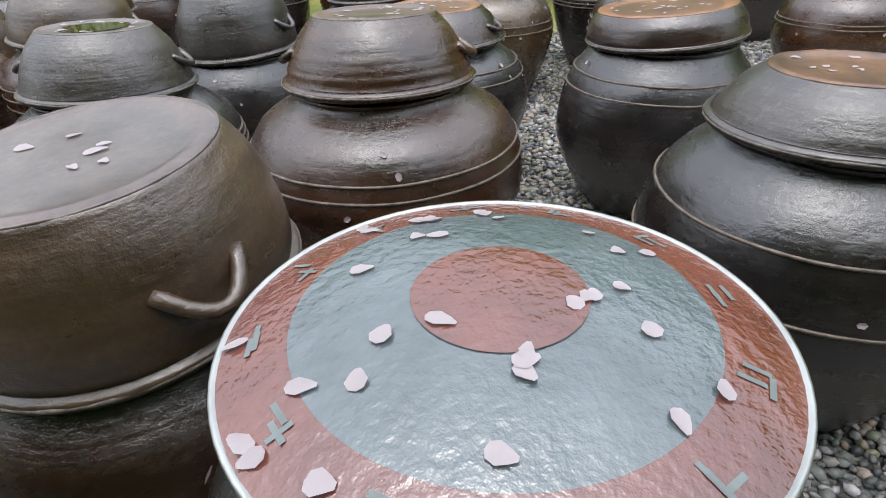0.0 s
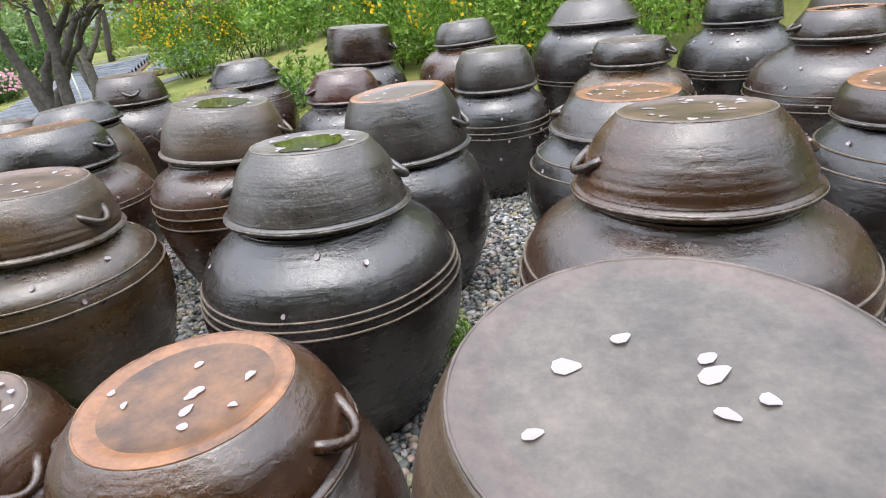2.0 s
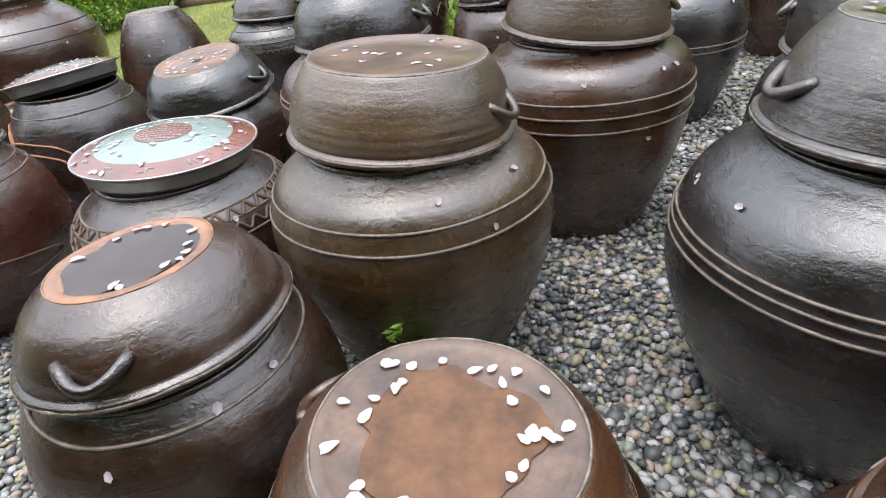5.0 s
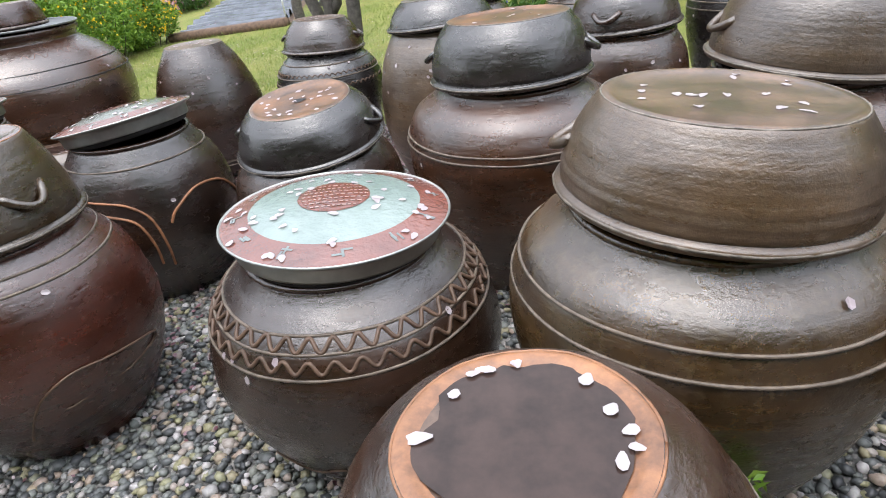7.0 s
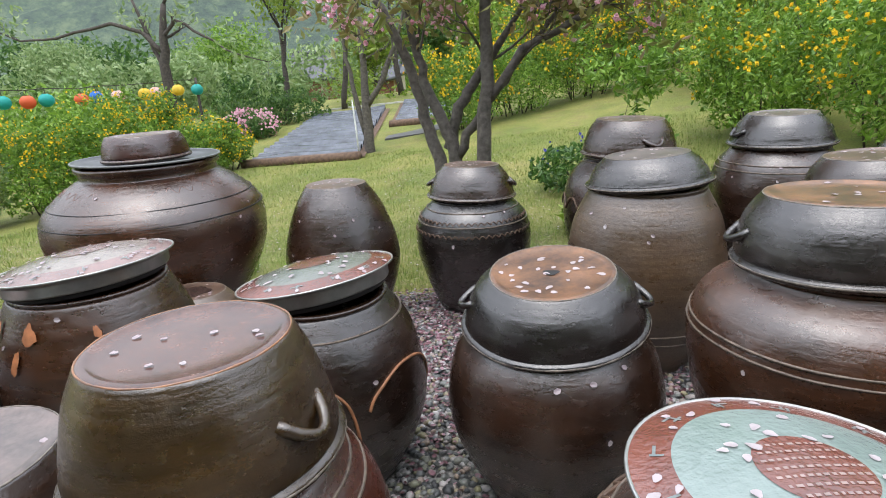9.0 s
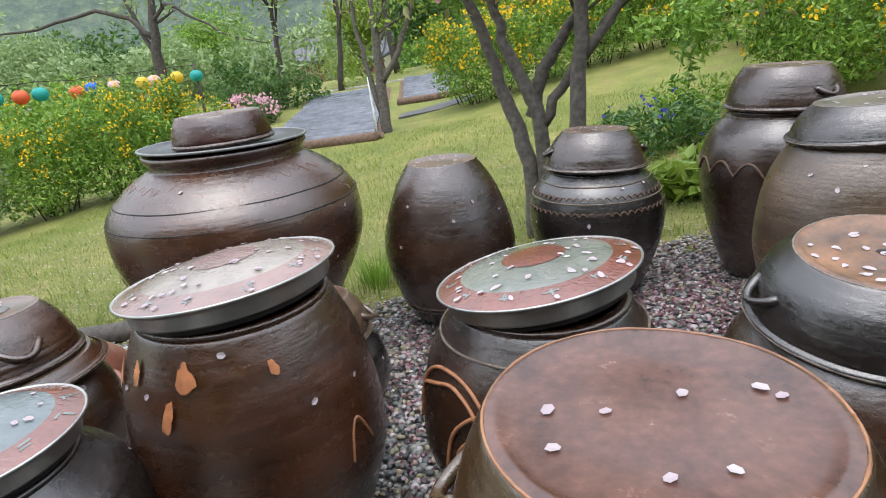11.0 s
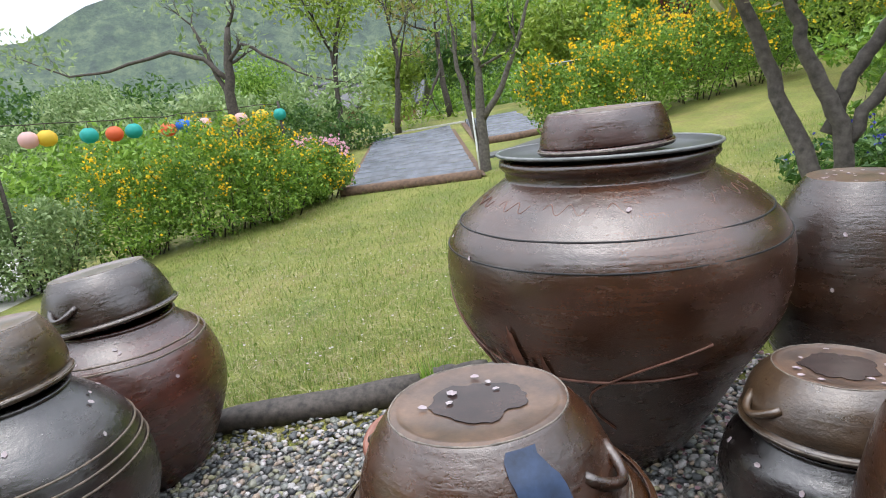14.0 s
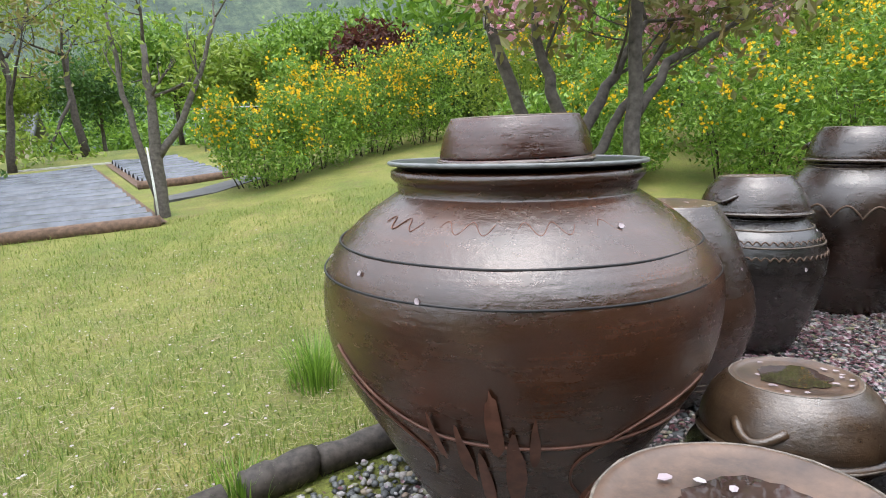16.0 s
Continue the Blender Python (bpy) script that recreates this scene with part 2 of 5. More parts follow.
def curve_through(pts, n=8):
    """Catmull-Rom through (r, z) points."""
    out = []
    P = [pts[0]] + list(pts) + [pts[-1]]
    for i in range(1, len(P) - 2):
        p0, p1, p2, p3 = (np.array(q, float) for q in P[i - 1:i + 3])
        for k in range(n):
            t = k / n
            out.append(0.5 * (2 * p1 + (p2 - p0) * t + (2 * p0 - 5 * p1 + 4 * p2 - p3) * t * t + (3 * p1 - p0 - 3 * p2 + p3) * t ** 3))
    out.append(np.array(pts[-1], float))
    return [tuple(q) for q in out]


def lathe(bm, prof, seg=64, wob=0.0, seed=0.0, mats=None, close=False):
    """Turns the (r, z) profile round the z axis; wob: hand-made unevenness in metres."""
    rings = []
    for i, (r, z) in enumerate(prof):
        if r < 1e-5:
            rings.append([bm.verts.new((0, 0, z))])
            continue
        ring = []
        for k in range(seg):
            a = 2 * math.pi * k / seg
            d = 0.0
            if wob:
                d = wob * (noise.noise(Vector((math.cos(a) * 1.3 + seed, math.sin(a) * 1.3, z * 2.5 + seed))) + 0.35 * noise.noise(Vector((math.cos(a) * 4 + seed, math.sin(a) * 4, z * 9))))
            ring.append(bm.verts.new(((r + d) * math.cos(a), (r + d) * math.sin(a), z)))
        rings.append(ring)
    for i in range(len(rings) - 1):
        A, B = rings[i], rings[i + 1]
        mi = mats(0.5 * (prof[i][0] + prof[i + 1][0]), 0.5 * (prof[i][1] + prof[i + 1][1]), i) if mats else 0
        for k in range(seg):
            q = (k + 1) % seg
            if len(A) == 1 and len(B) == 1:
                continue
            if len(A) == 1:
                f = bm.faces.new((A[0], B[k], B[q]))
            elif len(B) == 1:
                f = bm.faces.new((A[k], B[0], A[q]))
            else:
                f = bm.faces.new((A[k], B[k], B[q], A[q]))
            f.material_index = mi
    return bm


def tube(bm, pts, radii, seg=8, flat=1.0):
    """A closed tube along points; flat squeezes it vertically."""
    pts = [Vector(p) for p in pts]
    rings = []
    side = None
    for i, p in enumerate(pts):
        d = (pts[min(i + 1, len(pts) - 1)] - pts[max(i - 1, 0)]).normalized()
        if side is None:
            side = d.orthogonal().normalized()
        side = (side - d * side.dot(d)).normalized()
        up = d.cross(side)
        r = radii[i] if isinstance(radii, (list, tuple)) else radii
        rings.append([bm.verts.new(p + (side * math.cos(2 * math.pi * k / seg) + up * math.sin(2 * math.pi * k / seg)) * r) for k in range(seg)])
    for A, B in zip(rings, rings[1:]):
        for k in range(seg):
            bm.faces.new((A[k], A[(k + 1) % seg], B[(k + 1) % seg], B[k]))
    bm.faces.new(rings[0][::-1])
    bm.faces.new(rings[-1])
    return bm


def box(bm, x0, y0, z0, x1, y1, z1):
    v = [bm.verts.new(p) for p in ((x0, y0, z0), (x1, y0, z0), (x1, y1, z0), (x0, y1, z0), (x0, y0, z1), (x1, y0, z1), (x1, y1, z1), (x0, y1, z1))]
    for f in ((0, 3, 2, 1), (4, 5, 6, 7), (0, 1, 5, 4), (1, 2, 6, 5), (2, 3, 7, 6), (3, 0, 4, 7)):
        bm.faces.new([v[i] for i in f])
    return bm


def ground_z(x, y):
    """The gravel bed falls gently to the west; the lawn climbs to the north-east, the valley beyond falls away."""
    z = 0.1 + 0.057 * np.asarray(x, float) - 0.0067 * np.clip(np.asarray(y, float), -3, 26) - 0.0767 * np.clip(np.asarray(y, float) - 26, 0, 900)
    z = z + 0.085 * np.clip(np.asarray(y) - 8, 0, 18) + 0.06 * np.clip(np.asarray(x) + 8, 0, 30) * np.clip((np.asarray(y) - 6) / 7, 0, 1)
    dip = np.where(np.asarray(x) < -12, 0.04 * np.clip(-12 - np.asarray(x, float), 0, 20) * np.clip((14 - np.asarray(y, float)) / 6, 0, 1), 0)
    return z - dip


def gz(x, y):
    return float(ground_z(x, y))

# ---- jars and lids ----
COLOUR = {BLACK: "glossy black", DARK: "dark brown", BROWN: "brown", OLIVE: "olive brown", GREYB: "grey-brown", GREY: "grey-black", MAROON: "maroon", SMOOTH: "dark brown", WARM: "warm brown"}
TOPWORD = {CLAY_O: "worn orange", CLAY_B: "brown", CLAY_G: "grey", CLAY_P: "pinkish grey", CLAY_W: "wet rust-brown"}
petal_spots = []  # (pose, radius in the flat top) of every lid
shoulder_spots = []


def petal_mesh(k):
    bm = bmesh.new()
    ln, wd = 0.0105 + 0.002 * (k % 3), 0.0068 + 0.0012 * (k % 2)
    c = bm.verts.new((0, 0, 0.0008))
    ring = []
    for i in range(9):
        a = 2 * math.pi * i / 9
        nick = 0.93 if i == 0 else 1.0
        ring.append(bm.verts.new((ln * math.cos(a) * nick, wd * math.sin(a) * (1.15 if math.cos(a) > 0 else 0.8), 0.0008 + 0.0011 * abs(math.sin(a)) * (1 + 0.6 * math.sin(k * 2 + a)) + 0.0005 * math.cos(a * 2 + k))))
    for i in range(9):
        bm.faces.new((c, ring[i], ring[(i + 1) % 9]))
    me = bpy.data.meshes.new("petal")
    bm.to_mesh(me)
    bm.free()
    me.materials.append(PETAL)
    me.shade_smooth()
    return me


PETALS = [petal_mesh(k) for k in range(5)]
petal_count = [0]
far_petals = []
last_lid = [None]


def drop_petals(m, radius, count, zoff=0.001, inner=0.0, arc=None, rnd=None, dome=0.0):
    """Single fallen petals on a flat round top."""
    rnd = rnd or random.Random(count * 7 + int(radius * 1000))
    for _ in range(count):
        a = rnd.uniform(*(arc or (0, 6.283)))
        r = radius * math.sqrt(rnd.uniform(inner ** 2, 0.92))
        s, kind = rnd.uniform(0.8, 1.3), rnd.randrange(5)
        pm = m @ Matrix.Translation((r * math.cos(a), r * math.sin(a), zoff + dome * (1 - (r / radius) ** 2))) @ Matrix.Rotation(math.atan(2 * dome * r / radius ** 2), 4, Vector((-math.sin(a), math.cos(a), 0))) @ pose(0, 0, 0, rnd.uniform(-4, 4), rnd.uniform(-4, 4), rnd.uniform(0, 360)) @ Matrix.Diagonal((s, s, 1, 1))
        if petal_count[0] >= 290 or m.translation.y > 3.2:
            far_petals.append(pm)
            continue
        ob = new("fallen_petal", PETALS[kind])
        ob.matrix_world = pm
        tagged(ob, "pale pink cherry petal fallen on a wet lid", "petal", "fallen petals")
        petal_count[0] += 1


def jar_profile(rb, rB, zB, rN, zN):
    pts = curve_through([(rb, 0.012), (rb + (rB - rb) * 0.5, zB * 0.36), (rb + (rB - rb) * 0.88, zB * 0.7), (rB, zB), (rN + (rB - rN) * 0.72, zB + (zN - zB) * 0.55), (rN + 0.018, zN - 0.035), (rN, zN - 0.014)], 9)
    return pts


def ring_line(ob, pts, zc, amp, waves, material, rad=0.004, name="wavy_line", a0=0.0, a1=2 * math.pi, label="", pw=1, seed=None):
    """A combed or trailed line laid on the body; amp and waves make it wavy, pw=2 scalloped."""
    zs, rs = [p[1] for p in pts], [p[0] for p in pts]
    n = max(64, int(waves * 14))
    P = []
    for i in range(n + 1):
        a = a0 + (a1 - a0) * i / n
        w = math.sin(waves * (a - a0))
        z = zc + amp * (w if pw == 1 else abs(math.sin(waves * (a - a0) / 2)) * 2 - 1)
        if seed is not None:
            z = zc + amp * noise.noise((math.cos(a) * 2 + seed, math.sin(a) * 2, 0.5)) * 2
        r = float(np.interp(z, zs, rs)) + rad * 0.25
        P.append((r * math.cos(a), r * math.sin(a), z))
    part(name, tube(bmesh.new(), P, rad, 6), material, ob, label)


def free_line(ob, pts, az, material, rad=0.005, name="trailed_line", label=""):
    """A trailed glaze line through (angle in degrees, height) points on the body."""
    zs, rs = [p[1] for p in pts], [p[0] for p in pts]
    P = []
    for a, z in curve_through(az, 8):
        r = float(np.interp(z, zs, rs)) + 0.003
        P.append((r * math.cos(radians(a)), r * math.sin(radians(a)), z))
    part(name, tube(bmesh.new(), P, rad, 6), material, ob, label)


def leaf_mark(ob, pts, a, z, w, h, turn, material, name="painted_leaf"):
    """A leaf-shaped daub on the body."""
    zs, rs = [p[1] for p in pts], [p[0] for p in pts]
    bm = bmesh.new()
    V = []
    for i in range(14):
        q = 2 * math.pi * i / 14
        rag = 1 + 0.38 * noise.noise((math.cos(q) * 1.6 + a * 9, math.sin(q) * 1.6, z * 11))
        u, v = w * math.sin(q) * (1 - 0.35 * math.cos(q)) * rag, h * math.cos(q) * rag
        u, v = u * math.cos(turn) - v * math.sin(turn), u * math.sin(turn) + v * math.cos(turn)
        r = float(np.interp(z + v, zs, rs)) + 0.008
        V.append(bm.verts.new((r * math.cos(a + u / r), r * math.sin(a + u / r), z + v)))
    r = float(np.interp(z, zs, rs)) + 0.009
    c = bm.verts.new((r * math.cos(a), r * math.sin(a), z))
    for i in range(14):
        bm.faces.new((c, V[i], V[(i + 1) % 14]))
    part(name, bm, material, ob)


def jar_body(x, y, R, B, material, bands=(), rb=None, seed=0, neck=0.9, label="", lean=0.0):
    """A round-bellied storage jar standing on the ground; R, B: radius and height of rim and belly."""
    g = gz(x, y)
    zN, zB = R[1] - g + 0.012, B[1] - g
    rB, rN = B[0], R[0] * neck
    rb = rb or rB * 0.6
    pts = jar_profile(rb, rB, zB, rN, zN)
    prof = [(0, 0.0), (rb * 0.93, 0.0)] + pts + [(rN - 0.02, zN - 0.02), (rN - 0.03, zN - 0.05), (0, zN - 0.06)]
    lip = [(rN - 0.03, zN - 0.05), (rN - 0.005, zN - 0.02), (rN + 0.006, zN - 0.008), (rN + 0.004, zN), (rN - 0.022, zN), (rN - 0.03, zN - 0.05)]
    bm = lathe(bmesh.new(), prof, 64, 0.006, seed * 1.7 + 3)
    ob = mesh_ob("storage_jar", bm, material)
    ob.matrix_world = pose(x, y, g - 0.012, 0, lean, 0)
    part("mouth_rim", lathe(bmesh.new(), lip, 48), material, ob)
    for q in bands:
        ring_line(ob, pts, zN * q, 0.0018, 30 + seed % 7, BANDCLAY, 0.0042, "raised_band", seed=seed)
    text = label or "%s glazed round-bellied earthenware jar%s on gravel" % (COLOUR[material], " with raised bands" if bands else "")
    tagged(ob, text, "jar", "storage jars in the gravel yard")
    shoulder_spots.append((ob.matrix_world.copy(), pts))
    return ob, pts


def handle(bm, a, r0, z0, r1, z1, wide=0.062, out=0.03, rad=0.0115):
    """A loop handle on the lid's side: ends high on the wall, sags outwards and down."""
    P = []
    for i in range(11):
        t = i / 10
        s = math.sin(math.pi * t)
        r = r0 + (r1 - r0) * s + out * s
        w = (t - 0.5) * 2 * wide * (1 + 0.15 * s)
        P.append((r * math.cos(a) - w * math.sin(a), r * math.sin(a) + w * math.cos(a), z0 + (z1 - z0) * s))
    return tube(bm, P, [rad * (0.9 + 0.5 * abs(0.5 - i / 10)) for i in range(11)], 8)


def bowl_lid(x, y, T, R, material, top, slope=0.0, front=0.0, bulge=0.012, handles=None, petals=6, seed=0, recess=0.006, puddle=None, ringmat=None, arc=None, inner=0.0, label="", lines=0, shift=(0, 0), edge=None):
    """An upturned earthenware bowl used as a lid. T, R: radius and height of its flat top and of its rim."""
    h = max(T[1] - R[1], 0.05)
    t, r = T[0], R[0]
    top_in = 0.86 if ringmat else 0.9
    side = curve_through([(t, h), (t + (r - t) * 0.3 + bulge, h * 0.74), (t + (r - t) * 0.6 + bulge * 1.0, h * 0.42), (t + (r - t) * 0.8 + bulge * 0.4, h * 0.22), (r - 0.011, 0.03)], 6)
    lz = [h * (0.3 + 0.12 * k) for k in range(lines)]
    side = [(p[0] + sum(0.003 * math.exp(-((p[1] - q) / 0.006) ** 2) for q in lz), p[1]) for p in side]
    prof = [(0, h - recess), (t * 0.45, h - recess), (t * (top_in - 0.06), h - recess), (t * top_in, h - 0.002), (t - 0.012, h + 0.001), (t - 0.003, h - 0.002)]
    ntop = len(prof) - 1
    prof += [(p[0] + 0.002, p[1] - 0.004) for p in side] + [(r - 0.012, 0.026), (r - 0.009, 0.023), (r, 0.021), (r + 0.004, 0.016), (r + 0.003, 0.006), (r - 0.002, 0.001), (r - 0.014, 0.0), (r - 0.03, 0.006), (t + (r - t) * 0.45, h * 0.42), (t - 0.02, h - 0.03), (0, h - 0.032)]

    bm = lathe(bmesh.new(), prof[ntop:], 64, 0.004, seed * 2.3 + 11)
    ob = mesh_ob("jar_lid", bm, material)
    flat = lathe(bmesh.new(), prof[:ntop + 1], 64, 0.004, seed * 2.3 + 11, (lambda rr, zz, i: 1 if i >= 2 else 0) if ringmat else None)
    part("flat_top", flat, [top] + ([ringmat] if ringmat else []), ob, "%s bare clay top" % TOPWORD[top])
    m = pose(x + shift[0], y + shift[1], R[1] + abs(math.sin(radians(slope))) * 0.05, front, -slope, 0)
    ob.matrix_world = m
    tagged(ob, label or "upturned %s earthenware bowl with %s top as jar lid" % (COLOUR[material], TOPWORD[top]), "jar lid", "bowl lids on the jars")
    last_lid[0] = ob
    for nm, q, zz, rad in (("worn_rim", r + 0.002, 0.013, 0.0048), ("worn_edge", t - 0.001, h - 0.003, 0.0028)):
        ringp = []
        for k in range(65):
            a = 2 * math.pi * (k % 64) / 64
            d = 0.004 * (noise.noise(Vector((math.cos(a) * 1.3 + seed * 2.3 + 11, math.sin(a) * 1.3, zz * 2.5 + seed * 2.3 + 11))))
            ringp.append(((q + d) * math.cos(a), (q + d) * math.sin(a), zz + 0.0015 * noise.noise((math.cos(a) * 5, math.sin(a) * 5, seed))))
        part(nm, tube(bmesh.new(), ringp, [rad * (0.8 + 0.5 * noise.noise((k * 0.7, seed, 1.0))) for k in range(65)], 6), WORN if nm == "worn_rim" or not (ringmat or edge) else ringmat or edge, ob)
    if handles is not None:
        for a in (radians(handles), radians(handles + 180)):
            rr = t + (r - t) * 0.5 + bulge
            part("handle", handle(bmesh.new(), a, rr - 0.012, h * 0.52, rr + 0.008, h * 0.36), material, ob)
    zoff = h - recess
    if puddle:
        pr, pc = puddle
        V = [(pr * t * (1 + 0.3 * noise.noise(Vector((math.cos(q) * 1.7, math.sin(q) * 1.7, seed))) + 0.12 * noise.noise(Vector((math.cos(q) * 5, math.sin(q) * 5, seed)))) * math.cos(q), pr * t * (1 + 0.3 * noise.noise(Vector((math.cos(q) * 1.7, math.sin(q) * 1.7, seed))) + 0.12 * noise.noise(Vector((math.cos(q) * 5, math.sin(q) * 5, seed)))) * math.sin(q), zoff + 0.0025) for q in (2 * math.pi * k / 40 for k in range(40))]
        tagged(raw("rain_puddle", V, [range(40)], WATER_O if "orange" in pc else WATER_G if "olive" in pc or "green" in pc else WATER, False, ob), pc)
        zoff += 0.003
    drop_petals(m, t * top_in, petals, zoff + 0.001, inner, arc, random.Random(seed + 5))
    return ob


DOME = 0.044  # rise of the glass above its band


def glass_lid(x, y, T, slope=0.0, front=0.0, petals=16, seed=0, turn=0.0, pane=None, ring=None, text=False):
    """A steel-banded glass jar lid with a printed red ring, red middle and pale marks."""
    t = T[0]
    m = pose(x, y, T[1] - 0.06, front, -slope) @ Matrix.Rotation(radians(turn), 4, "Z")
    band = lathe(bmesh.new(), [(t - 0.036, 0.0), (t - 0.03, -0.002), (t - 0.027, 0.004), (t - 0.025, 0.034), (t - 0.02, 0.042), (t - 0.003, 0.049), (t, 0.0525), (t - 0.001, 0.0565), (t - 0.004, 0.057), (t - 0.007, 0.0545), (t - 0.03, 0.05), (t - 0.036, 0.03), (t - 0.036, 0.0)], 72)
    ob = mesh_ob("glass_jar_lid", band, STEEL)
    ob.matrix_world = m
    tagged(ob, "steel-banded pale glass jar lid with red printed ring", "jar lid", "glass lids on the jars")

    def dome(r):
        return 0.0545 + DOME * (1 - (r / (t - 0.006)) ** 2)

    def disc(name, r0, r1, lift, material, label):
        pr = [(r0 + (r1 - r0) * k / 8, dome(r0 + (r1 - r0) * k / 8) + lift) for k in range(9)]
        part(name, lathe(bmesh.new(), pr, 72), material, ob, label)
    disc("glass_pane", 0.0, t * 0.735, 0.0, pane or PANE, "wet milky domed glass pane")
    disc("printed_ring", t * 0.735, t - 0.006, 0.0, ring or RED_P, "dull red printed ring")
    disc("printed_middle", 0.0, t * 0.31, 0.0012, ring or RED_P, "dull red printed disc")
    rnd = random.Random(seed + 40)
    for k in range(12):
        a = 2 * math.pi * k / 12 + 0.1
        bm = bmesh.new()
        for _ in range(3):
            u, v = rnd.uniform(-0.012, 0.012), rnd.uniform(-0.012, 0.012)
            w, hh = (0.013, 0.0028) if rnd.random() < 0.5 else (0.0028, 0.012)
            r = t * 0.84 + v
            c = [(r + sv * hh, u + su * w) for su, sv in ((-1, -1), (1, -1), (1, 1), (-1, 1))]
            bm.faces.new([bm.verts.new((p * math.cos(a) - q * math.sin(a), p * math.sin(a) + q * math.cos(a), dome(math.hypot(p, q)) + 0.0012)) for p, q in c])
        part("printed_mark", bm, MARK, ob, "", False)
    if text:
        # rows of fine print too small to read
        bm = bmesh.new()
        for k in range(7):
            y0 = (k - 3) * t * 0.072
            w = t * 0.27 * math.sqrt(1 - ((k - 3) / 4.2) ** 2)
            x0 = -w
            while x0 < w:
                x1 = x0 + rnd.uniform(0.005, 0.012)
                bm.faces.new([bm.verts.new(q) for q in ((px_, py_, dome(math.hypot(px_, py_)) + 0.0022) for px_, py_ in ((x0, y0 - 0.003), (x1, y0 - 0.003), (x1, y0 + 0.003), (x0, y0 + 0.003)))])
                x0 = x1 + rnd.uniform(0.004, 0.006)
        tagged(part("fine_print", bm, TEXT, ob, "", False), "rows of fine pale print", kind="stuff")
    part("gasket", lathe(bmesh.new(), [(t - 0.07, -0.02), (t - 0.048, -0.022), (t - 0.04, -0.012), (t - 0.037, 0.004), (t - 0.07, 0.004)], 64), RUBBER, ob, "black rubber seal")
    drop_petals(m, t - 0.006, petals, 0.056, 0.25, None, random.Random(seed + 9), DOME)
    return ob


def jar(x, y, T, R, B, body, lid, top, bands=(), seed=0, rb=None, neck=0.9, **kw):
    b = jar_body(x, y, R, B, body, bands, rb, seed, neck)
    bowl_lid(x, y, T, R, lid, top, seed=seed, **kw)
    return b


def glass_jar(x, y, T, B, body, bands=(), seed=0, rb=None, petals=16, slope=0, front=0, turn=0, pane=None, ring=None, text=False):
    b = jar_body(x, y, (T[0] - 0.045, T[1] - 0.075), B, body, bands, rb, seed, 1.0)
    glass_lid(x, y, T, slope, front, petals, seed, turn, pane, ring, text)
    return b


# front rows, from the start of the walk
glass_jar(0.043, 0.445, (0.273, 0.943), (0.360, 0.624), BLACK, (0.7,), 1, petals=34, turn=60, pane=PANE_B, front=-0.1)
jar(-0.512, 0.780, (0.200, 1.016), (0.262, 0.770), (0.350, 0.521), DARK, GREYB, CLAY_G, (), 2, slope=3.1, bulge=0.016, handles=-38, petals=7, recess=0.004, ringmat=CLAY_P, front=4.6)
jar(-0.188, 1.637, (0.164, 1.047), (0.265, 0.866), (0.403, 0.653), BROWN, BROWN, CLAY_B, (0.810, 0.760,), 3, handles=0, petals=16, lines=3, front=-2.4)
jar(0.843, 1.198, (0.166, 0.975), (0.272, 0.850), (0.393, 0.571), BLACK, GREY, CLAY_O, (0.8, 0.62), 4, petals=10, lines=0, ringmat=CLAY_O, front=-1.2)
jar(0.827, 2.280, (0.245, 0.929), (0.288, 0.813), (0.380, 0.515), BLACK, DARK, CLAY_O, (0.860, 0.780,), 5, petals=26, ringmat=RIMCLAY, slope=4.5, front=-1.4)
jar(-1.166, 2.015, (0.173, 0.974), (0.280, 0.769), (0.412, 0.534), BLACK, GREY, CLAY_G, (0.770, 0.740, 0.705,), 6, handles=12, petals=14, puddle=(0.62, "olive green rain puddle"), inner=0.6, slope=-1.9, front=-2)
jar(-0.966, 2.836, (0.201, 0.971), (0.274, 0.708), (0.342, 0.462), BLACK, GREY, CLAY_P, (), 7, handles=-15, petals=6, ringmat=RIMCLAY, slope=3.1, front=1.3)
jar(-1.852, 3.044, (0.213, 0.973), (0.301, 0.745), (0.397, 0.569), BROWN, GREYB, CLAY_G, (0.800, 0.740, 0.675,), 8, handles=5, petals=20, puddle=(0.6, "mossy green puddle"), inner=0.5, slope=-5.6, front=-0.1)
jar(-2.263, 2.180, (0.229, 0.895), (0.302, 0.697), (0.403, 0.503), OLIVE, GREYB, CLAY_B, (0.850, 0.785,), 9, handles=-8, slope=-4.2, petals=16, lines=4, front=-2)
jar(-1.196, 1.129, (0.180, 0.771), (0.262, 0.613), (0.340, 0.393), DARK, BROWN, CLAY_O, (), 10, slope=0.4, front=0.1, bulge=0.018, handles=-5, petals=9, ringmat=RIMCLAY)
jar(-1.894, 1.267, (0.186, 0.629), (0.265, 0.468), (0.340, 0.298), DARK, BROWN, CLAY_B, (), 11, slope=-4, front=-1.7, bulge=0.015, handles=-20, petals=30, inner=0.6, puddle=(0.66, "orange-brown rain puddle"))
jar(-2.544, 1.474, (0.153, 0.717), (0.262, 0.564), (0.330, 0.334), DARK, DARK, CLAY_B, (0.92,), 12, slope=3.9, front=-1.5, bulge=0.021, handles=-70, petals=12, inner=0.7, puddle=(0.8, "dark rain puddle"), ringmat=RIMCLAY)
b, pts = glass_jar(-3.106, 2.208, (0.287, 0.634), (0.393, 0.304), DARK, (0.885, 0.840, 0.765,), 13, petals=48, slope=-2.6, front=-1.8, turn=20, text=True)
for zc in (0.572, 0.532):
    ring_line(b, pts, zc, 0.012, 38, LINE_D, 0.0055)
